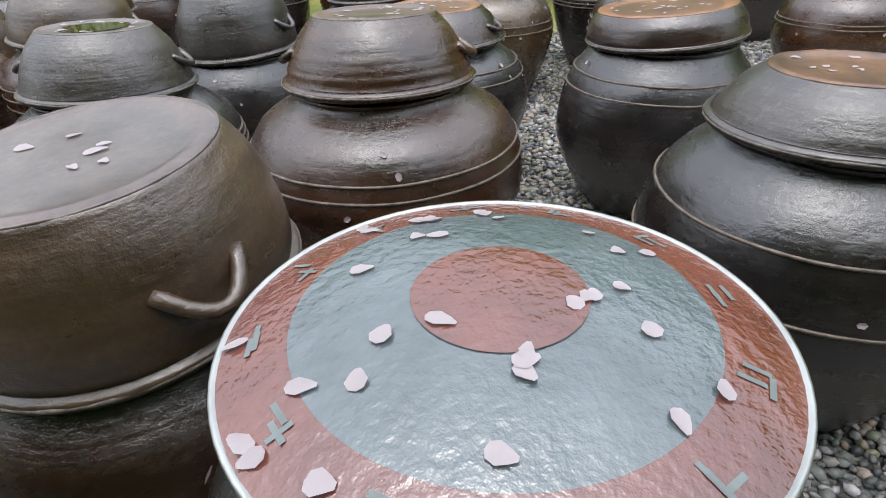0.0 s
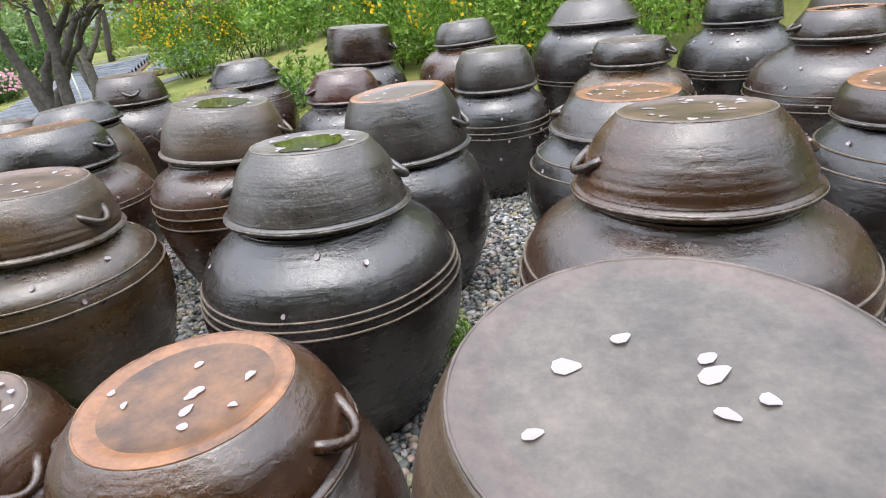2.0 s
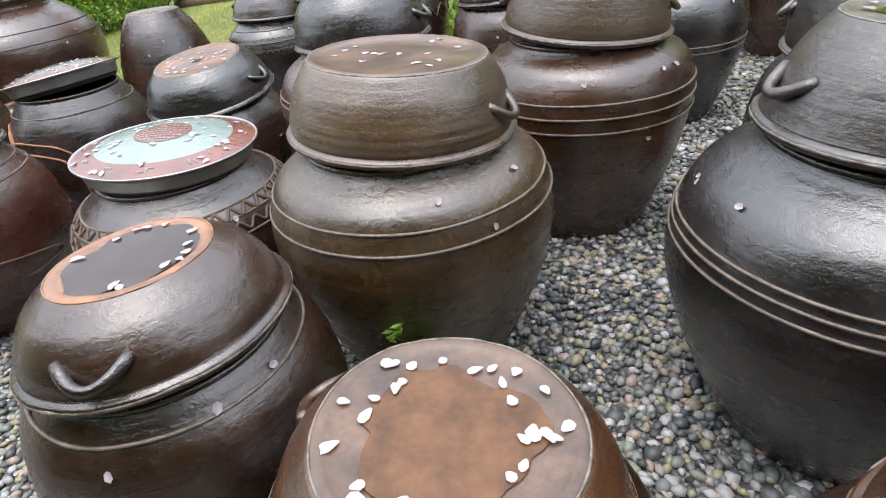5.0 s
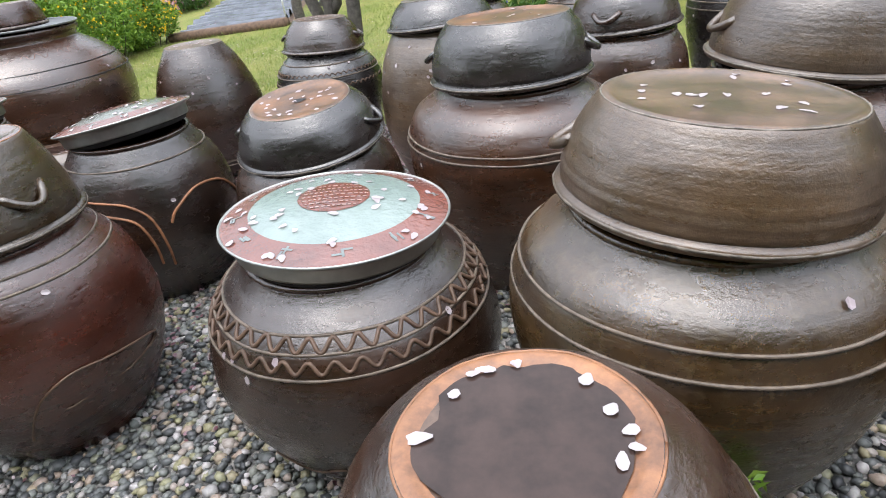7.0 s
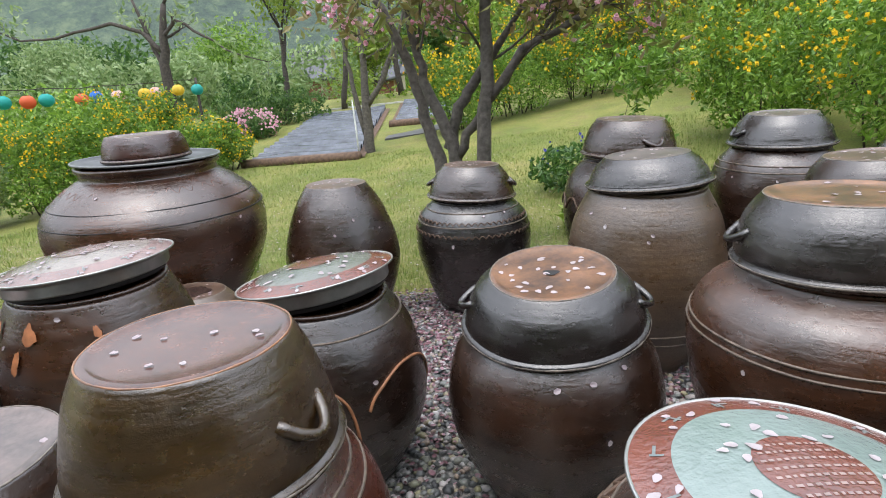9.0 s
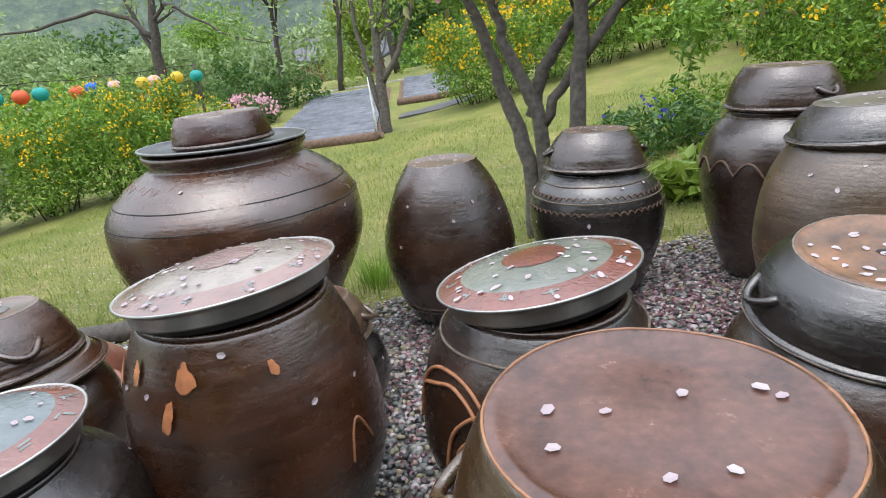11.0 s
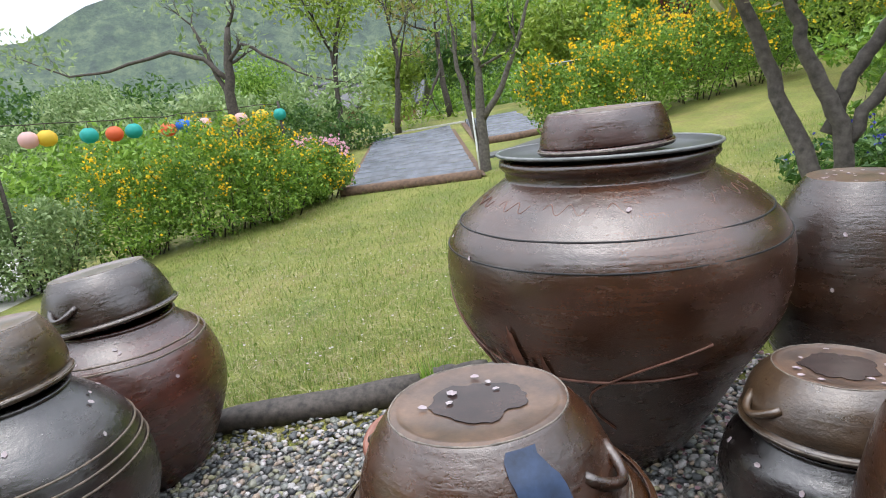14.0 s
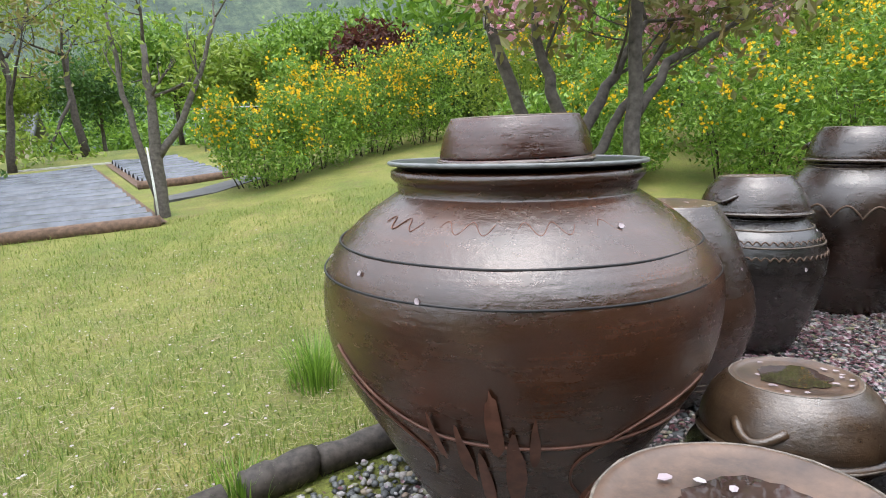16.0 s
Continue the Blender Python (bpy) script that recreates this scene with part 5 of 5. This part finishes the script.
tree(-8.05, 11.95, [], 500, 0.06, LEAF_Y, 7, "slim bare tree with grey bark beside the field", None, 3, 0.4, 0, 0.5, "tree", 0.04, 0.55, "tree", [
    [(0, 0, 0, 0.11), (0, 0, 0.45, 0.1), (0.0, 0, 1.05, 0.085), (0.02, 0, 1.85, 0.06), (0.0, 0.05, 2.6, 0.04)],
    [(0.02, 0, 0.98, 0.06), (0.4, 0.02, 1.5, 0.05), (0.7, 0.05, 2.15, 0.038), (1.0, 0.1, 3.0, 0.02)],
    [(-0.04, 0, 0.4, 0.06), (-0.25, 0, 1.4, 0.045), (-0.36, 0.03, 2.1, 0.034), (-0.42, 0.05, 3.0, 0.018)]])
tree(-14.3, 14.0, [], 700, 0.09, LEAF_G, 21, "bare dark-barked tree with long spreading boughs", BARK_D, 3, 0.5, 0, 0.7, "tree", 0.04, 0.6, "tree", [
    [(0, 0, 0, 0.17), (0.02, 0, 1.0, 0.14), (0.0, 0, 2.0, 0.125), (0.1, 0, 2.9, 0.1), (0.2, 0.1, 3.7, 0.06)],
    [(0.02, 0, 2.6, 0.07), (-0.5, 0, 3.1, 0.055), (-1.3, -0.1, 3.35, 0.045), (-2.9, -0.3, 3.1, 0.034), (-4.0, -0.4, 3.1, 0.024), (-5.1, -0.5, 3.6, 0.012)],
    [(0.05, 0, 2.9, 0.05), (0.5, 0.05, 3.3, 0.04), (1.2, 0.1, 2.9, 0.03), (2.0, 0.1, 2.45, 0.018), (2.9, 0.1, 2.2, 0.01)],
    [(-0.02, 0, 2.2, 0.06), (-0.4, 0.1, 3.0, 0.05), (-0.8, 0.2, 3.9, 0.03)]])
for k, (x, y, h, mt, n, r) in enumerate(((-14.0, 19.0, 3.0, LEAF_Y, 2200, 0.12), (-12.6, 20.5, 3.0, LEAF_B, 700, 0.12), (-11.5, 23.5, 3.2, LEAF_Y, 2600, 0.14))):
    tree(x, y, [(0, 0, 0.05 * (-1) ** k, 0.0, h, r)], n, 0.1, mt, 20 + k, "bare dark-barked tree with sparse young leaves", BARK_D, 3, 0.5, 0, 0.8, "tree", 0.04, 0.62)
for k, (x, y, h, mt, lumps) in enumerate(((-9.0, 27, 3.4, LEAF_F, 1.5), (-6.2, 24, 3.0, LEAF_Y, 1.5), (-4.2, 22, 2.8, LEAF_F, 1.4), (-2.9, 20, 2.3, LEAF_R, 1.2), (-1.2, 19.5, 2.0, LEAF_D, 1.3), (1.5, 18, 2.4, LEAF_F, 1.4), (4.0, 15, 2.4, LEAF_D, 1.5), (5.5, 11.5, 2.2, LEAF_F, 1.5), (6.5, 8, 2.2, LEAF_D, 1.5), (-16.5, 33, 3.4, LEAF_Y, 1.8), (-24, 30, 3.4, LEAF_F, 1.8), (-29, 24, 3.2, LEAF_G, 1.8), (-13, 34, 4.0, LEAF_D, 1.7))):
    tree(x, y, [(0, 0, 0.04, 0.02, h * 0.66, 0.11)], 7500, 0.11, mt, 40 + k, ("dark red maple tree" if mt is LEAF_R else "leafy green tree") + " at the edge of the garden", BARK_D, 2, 0.6, 0, lumps, "tree", 0.04, 0.55)


def wood_strip(name, x0, y0, x1, y1, h, n, seed, material, size, label):
    """A far belt of brush and woodland."""
    rng = np.random.default_rng(seed)
    L = []
    for k in range(26):
        t = (k + rng.uniform(-0.4, 0.4)) / 25
        x, y = x0 + (x1 - x0) * t + rng.normal(0, 1.2), y0 + (y1 - y0) * t + rng.normal(0, 1.2)
        hh = h * rng.uniform(0.6, 1.25)
        L.append((x, y, gz(min(max(x, -30), 20), y) + hh * 0.45, hh * 0.6, hh * 0.6, hh * 0.55))
    ob = leaf_mesh(name, rng, leaf_points(rng, L, n, 0.55), size, material)
    return tagged(ob, label, "woodland", kind="stuff")


wood_strip("far_brush", -36, 16, -18, 28, 2.6, 16000, 1, LEAF_G, 0.16, "light green brush beyond the hedge")
wood_strip("far_brush", -26, 12, -16, 15, 1.7, 9000, 2, LEAF_F, 0.11, "fresh green brush beyond the lanterns")
wood_strip("far_wood", -44, 62, 6, 58, 6.5, 26000, 3, LEAF_F, 0.26, "mixed green trees behind the houses")
wood_strip("far_wood", 0, 26, 14, 5, 6.5, 26000, 4, LEAF_F, 0.2, "dense green trees above the lawn")
wood_strip("far_wood", -60, 30, -36, 44, 6.0, 16000, 5, LEAF_D, 0.28, "hazy trees on the valley side")

# guessed belt, never in view, added to darken the jars' near sides and reflections
wood_strip("unseen_shade_trees", -14, -5.5, 7, -5.0, 6.0, 60000, 6, LEAF_D, 0.24, "unseen trees added behind the path to shade the jars")


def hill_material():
    m, n, l, b = mat("far_forest_haze_glow")
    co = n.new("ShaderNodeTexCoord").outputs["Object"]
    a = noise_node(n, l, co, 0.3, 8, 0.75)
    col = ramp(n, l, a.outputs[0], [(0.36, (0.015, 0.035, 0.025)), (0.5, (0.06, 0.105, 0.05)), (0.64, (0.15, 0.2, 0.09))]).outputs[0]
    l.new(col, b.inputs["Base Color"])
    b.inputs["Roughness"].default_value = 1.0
    # distance haze is put in as a faint blue-grey glow of the slopes
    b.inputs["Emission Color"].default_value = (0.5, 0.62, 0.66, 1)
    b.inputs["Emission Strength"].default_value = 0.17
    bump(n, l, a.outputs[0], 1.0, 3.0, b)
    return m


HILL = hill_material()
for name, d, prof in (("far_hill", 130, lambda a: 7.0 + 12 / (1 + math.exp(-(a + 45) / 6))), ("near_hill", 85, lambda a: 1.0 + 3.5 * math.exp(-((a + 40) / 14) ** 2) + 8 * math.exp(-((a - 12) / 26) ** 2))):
    V, F = [], []
    na, nr = 120, 14
    for i in range(na + 1):
        a = -95 + 190 * i / na
        h = math.tan(radians(prof(a))) * d
        for k in range(nr + 1):
            t = k / nr
            r = d * (0.75 + 0.25 * t)
            x, y = -5 + r * math.sin(radians(a)), 2 + r * math.cos(radians(a))
            V.append((x, y, 1.0 - 0.0767 * y + h * t ** 1.1 + (2.6 * noise.noise((x * 0.12, y * 0.12, 3)) + 1.4 * noise.noise((x * 0.35, y * 0.35, 7))) * min(1, t * 3)))
    F = [(i * (nr + 1) + k, (i + 1) * (nr + 1) + k, (i + 1) * (nr + 1) + k + 1, i * (nr + 1) + k + 1) for i in range(na) for k in range(nr)]
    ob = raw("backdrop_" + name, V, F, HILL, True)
    tagged(ob, "wooded hillside in the distance, haze put in as glow", "hill", kind="structure")

# ---- field covered with black mulch film ----
FILM = plain("wet_black_mulch_film", (0.085, 0.095, 0.115), 0.16, 0, 0.4, 3, 0.3)
SOIL = plain("brown_soil_edge", (0.12, 0.075, 0.05), 0.9, 0, 0.5, 14, 0.9)


def film_bed(name, x0, y0, x1, y1, rows, drift, label):
    """Ridges of film running east to west, on a soil bank."""
    top = new(name)
    top.matrix_world = pose(0, 0, 0)
    tagged(top, label, "field")
    for k in range(rows):
        ya, yb = y0 + (y1 - y0) * k / rows, y0 + (y1 - y0) * (k + 1) / rows
        V = []
        nx, ny = 14, 7
        for i in range(nx + 1):
            for j in range(ny + 1):
                y = ya + (yb - ya) * (0.04 + 0.74 * j / ny)
                x = x0 + (x1 - x0) * i / nx + drift * (y - y0)
                V.append((x, y + 0.0, gz(x, y) + 0.02 + 0.13 * math.sin(math.pi * j / ny) ** 0.8 + 0.04 * noise.noise((x * 1.3, y * 6, k))))
        F = [(i * (ny + 1) + j, (i + 1) * (ny + 1) + j, (i + 1) * (ny + 1) + j + 1, i * (ny + 1) + j + 1) for i in range(nx) for j in range(ny)]
        raw("film_ridge", V, F, FILM, True, top)
    # soil sheet added to show between ridges, imitating the stripes of their reflections
    V = [(x, y, gz(x, y) + 0.03) for y in np.linspace(y0 - 0.1, y1, 9) for x in (x0 - 0.15 + drift * (y - y0), x1 + 0.15 + drift * (y - y0))]
    raw('soil', V, [(2 * i, 2 * i + 1, 2 * i + 3, 2 * i + 2) for i in range(8)], SOIL, True, top)
    bm = bmesh.new()
    P = [(x0 - 0.1 + (x1 - x0 + 0.2) * i / 12, y0 - 0.12, gz(x0 + (x1 - x0) * i / 12, y0) + 0.04 + 0.02 * noise.noise((i, 3, 3))) for i in range(13)]
    tube(bm, P, 0.1, 8)
    part("soil_bank", bm, SOIL, top, "brown soil bank")
    return top


film_bed("mulched_field", -10.5, 11.5, -8.12, 19.0, 17, -0.31, "field under ridges of wet black mulch film")
film_bed("mulched_field", -8.75, 15.3, -7.15, 20.3, 9, -0.3, "small field strip under wet black mulch film")

# concrete path behind the field and a dark lane beside it
CONC = plain("pale_concrete", (0.42, 0.41, 0.38), 0.8, 0, 0.2, 6)
LANE = plain("dark_wet_lane", (0.075, 0.075, 0.078), 0.6, 0, 0.3, 8)


def strip(name, pts, w, material, label):
    V = []
    for (xa, ya), (xb, yb) in zip(pts, pts[1:] + [pts[-1]]):
        if (xa, ya) == (xb, yb):
            xb, yb = 2 * xa - pts[-2][0], 2 * ya - pts[-2][1]
        d = math.hypot(xb - xa, yb - ya)
        nx_, ny_ = -(yb - ya) / d * w / 2, (xb - xa) / d * w / 2
        V += [(xa + nx_, ya + ny_, gz(xa, ya) + 0.02), (xa - nx_, ya - ny_, gz(xa, ya) + 0.02), (xa + nx_, ya + ny_, gz(xa, ya) - 0.1), (xa - nx_, ya - ny_, gz(xa, ya) - 0.1)]
    F = []
    for i in range(len(pts) - 1):
        a, b = 4 * i, 4 * i + 4
        F += [(a, b, b + 1, a + 1), (a, a + 2, b + 2, b), (a + 1, b + 1, b + 3, a + 3)]
    return tagged(raw(name, V, F, material, False), label, "path", kind="structure")


strip("path_concrete", [(-20.0, 19.0), (-16.5, 20.2), (-13.5, 20.8), (-10.5, 20.9), (-9.0, 20.8)], 0.6, CONC, "pale concrete path behind the field")
strip("path_lane", [(-8.3, 13.5), (-7.6, 13.7), (-7.0, 14.3), (-6.6, 14.6)], 0.7, LANE, "dark wet lane between field and lawn")

strip("road_concrete", [(-12.2, 4.6), (-13.4, 6.6), (-15.2, 8.6), (-17.4, 10.6), (-20.6, 13.6), (-24.0, 16.0)], 1.5, CONC, "pale concrete road beyond the twiggy bushes")

# white stake by the field
bm = tube(bmesh.new(), [(0, 0, 0), (-0.02, 0, 0.7), (-0.05, 0, 1.25), (-0.06, 0, 1.45)], [0.016, 0.022, 0.02, 0.01], 8)
ob = mesh_ob("white_stake", bm, plain("white_plastic", (0.75, 0.76, 0.76), 0.5))
ob.matrix_world = pose(-8.04, 11.4, gz(-8.04, 11.4)) @ Matrix.Scale(0.75, 4)
tagged(ob, "white plastic stake at the corner of the field", "stake")

# pipe frame behind the field
PIPE = plain("galvanised_pipe", (0.42, 0.44, 0.45), 0.4, 0.7, 0.2, 10)
top = new("pipe_frame")
top.matrix_world = pose(-7.9, 21.7, gz(-7.9, 21.7)) @ Matrix.Diagonal((1, 1, 0.64, 1))
for p, q in (((0, 0, 0), (0, 0, 2.0)), ((0.3, 1.5, 0), (0.3, 1.5, 2.0)), ((2.6, -0.2, 0), (2.6, -0.2, 2.1)), ((0, 0, 2.0), (2.6, -0.2, 2.1)), ((0, 0, 2.0), (0.3, 1.5, 2.0)), ((0.3, 1.5, 2.0), (2.9, 1.3, 2.1)), ((2.6, -0.2, 2.1), (2.9, 1.3, 2.1))):
    part("pipe", tube(bmesh.new(), [p, ((p[0] + q[0]) / 2, (p[1] + q[1]) / 2, (p[2] + q[2]) / 2 + 0.01), q], 0.03, 8), PIPE, top)
tagged(top, "bare galvanised pipe frame beside the field", "pipe frame")

# paper lanterns on a cord
cols = [(0.03, 0.18, 0.6), (0.03, 0.42, 0.38), (0.75, 0.5, 0.48), (0.75, 0.16, 0.06), (0.75, 0.55, 0.06)]
LMAT = [leafy("paper_lantern_%s" % nm, c, c, tuple(min(1, q * 1.15) for q in c), 0.6, 0.35) for nm, c in zip(("blue", "teal", "pink", "red", "yellow"), cols)]
names = ("blue", "teal", "pale pink", "orange-red", "yellow")
cord = []
for k in range(13):
    t = k / 12
    x, y = -13.6 + 1.5 * t, 7.6 + 4.6 * t + 0.12 * math.sin(k * 2.3)
    z = 1.86 - 0.0767 * y + 0.36 * t - 0.06 * math.sin(math.pi * t) + 0.025 * math.sin(k * 3.1)
    cord.append((x, y, z + 0.2))
    bm = lathe(bmesh.new(), [(0.035, 0.11), (0.05, 0.11)] + [(0.125 * math.sin(q) * (1 + 0.02 * (-1) ** i), 0.115 * math.cos(q)) for i, q in enumerate(np.linspace(0.4, 2.74, 15))] + [(0.05, -0.11), (0.035, -0.11)], 20)
    ob = mesh_ob("paper_lantern", bm, LMAT[(k * 2 + k // 5) % 5])
    ob.matrix_world = pose(x, y, z)
    part("hanger", tube(bmesh.new(), [(0, 0, 0.1), (0.004, 0, 0.15), (0, 0, 0.205)], 0.006, 5), BARK_D, ob)
    tagged(ob, "round %s paper lantern hanging on a cord" % names[(k * 2 + k // 5) % 5], "lantern", "lanterns on the cord")
ob = mesh_ob("hanging_wire", tube(bmesh.new(), cord, 0.008, 5), BARK_D)
tagged(ob, "thin dark wire strung between two posts", "wire")
for k in (0, 12):
    p = cord[k]
    ob = mesh_ob("lantern_post", tube(bmesh.new(), [(0, 0, 0), (0.01, 0, 1.2), (0, 0, p[2] - gz(p[0], p[1]) + 0.05)], [0.035, 0.03, 0.025], 8), BARK_D)
    ob.matrix_world = pose(p[0], p[1], gz(p[0], p[1]))
    tagged(ob, "dark wooden post holding the lantern cord", "post")

# ---- old tiled-roof houses in the distance ----
TILE = plain("dark_grey_roof_tile", (0.075, 0.08, 0.09), 0.5, 0, 0.35, 3)
WOODRED = plain("red_brown_timber", (0.2, 0.085, 0.055), 0.7, 0, 0.3, 5)
PLASTER = plain("cream_plaster", (0.5, 0.45, 0.38), 0.8, 0, 0.15, 4)


def house(x, y, w, d, h, rot, label):
    top = new("house")
    top.matrix_world = pose(x, y, gz(x, y) - 0.2, 0, 0, rot)
    bm = box(bmesh.new(), -w / 2, -d / 2, 0, w / 2, d / 2, h)
    part("wall", bm, PLASTER, top, "", False)
    n = int(w / 1.6)
    for k in range(n + 1):
        xx = -w / 2 + w * k / n
        part("post", box(bmesh.new(), xx - 0.1, -d / 2 - 0.06, 0, xx + 0.1, -d / 2 + 0.05, h), WOODRED, top, "", False)
    for k in range(n):
        xx = -w / 2 + w * (k + 0.5) / n
        part("door", box(bmesh.new(), xx - w / n * 0.36, -d / 2 - 0.04, 0.3, xx + w / n * 0.36, -d / 2 + 0.02, h - 0.35), WOODRED, top, "", False)
    V, F = [], []
    nu, nv = 16, 8
    for side in (-1, 1):
        b0 = len(V)
        for i in range(nu + 1):
            u = -1 + 2 * i / nu
            for j in range(nv + 1):
                t = j / nv
                V.append((u * (w / 2 + 0.9), side * (d / 2 + 0.9) * (1 - t), h - 0.15 + 1.9 * (t ** 1.35) + 0.45 * abs(u) ** 3 * (1 - 0.4 * t)))
        F += [(b0 + i * (nv + 1) + j, b0 + (i + 1) * (nv + 1) + j, b0 + (i + 1) * (nv + 1) + j + 1, b0 + i * (nv + 1) + j + 1) for i in range(nu) for j in range(nv)]
    roof = raw("roof", V, F, TILE, True, top)
    sol = roof.modifiers.new("thick", "SOLIDIFY")
    sol.thickness = 0.22
    for k in range(int(w * 1.6)):
        u = -1 + 2 * (k + 0.5) / int(w * 1.6)
        P = [(u * (w / 2 + 0.9), -(d / 2 + 0.9) * (1 - t), h - 0.05 + 1.9 * (t ** 1.35) + 0.45 * abs(u) ** 3 * (1 - 0.4 * t)) for t in (0, 0.25, 0.5, 0.75, 1)]
        part("roll_tile", tube(bmesh.new(), P, 0.07, 5), TILE, roof)
    P = [(u * (w / 2 + 0.9), 0, h + 1.8 + 0.3 * abs(u) ** 3) for u in (-1, -0.6, 0, 0.6, 1)]
    part("ridge", tube(bmesh.new(), P, 0.2, 8), TILE, roof)
    return tagged(top, label, "house")


house(-26.1, 46.0, 3.4, 2.6, 3.4, 14, "old timber house with a dark curved tile roof")
house(-21.0, 47.0, 1.9, 2.0, 2.9, 0, "small outbuilding with a dark tile roof")
house(-37.5, 45.5, 3.4, 2.6, 3.1, 25, "old house with grey tile roof among trees")
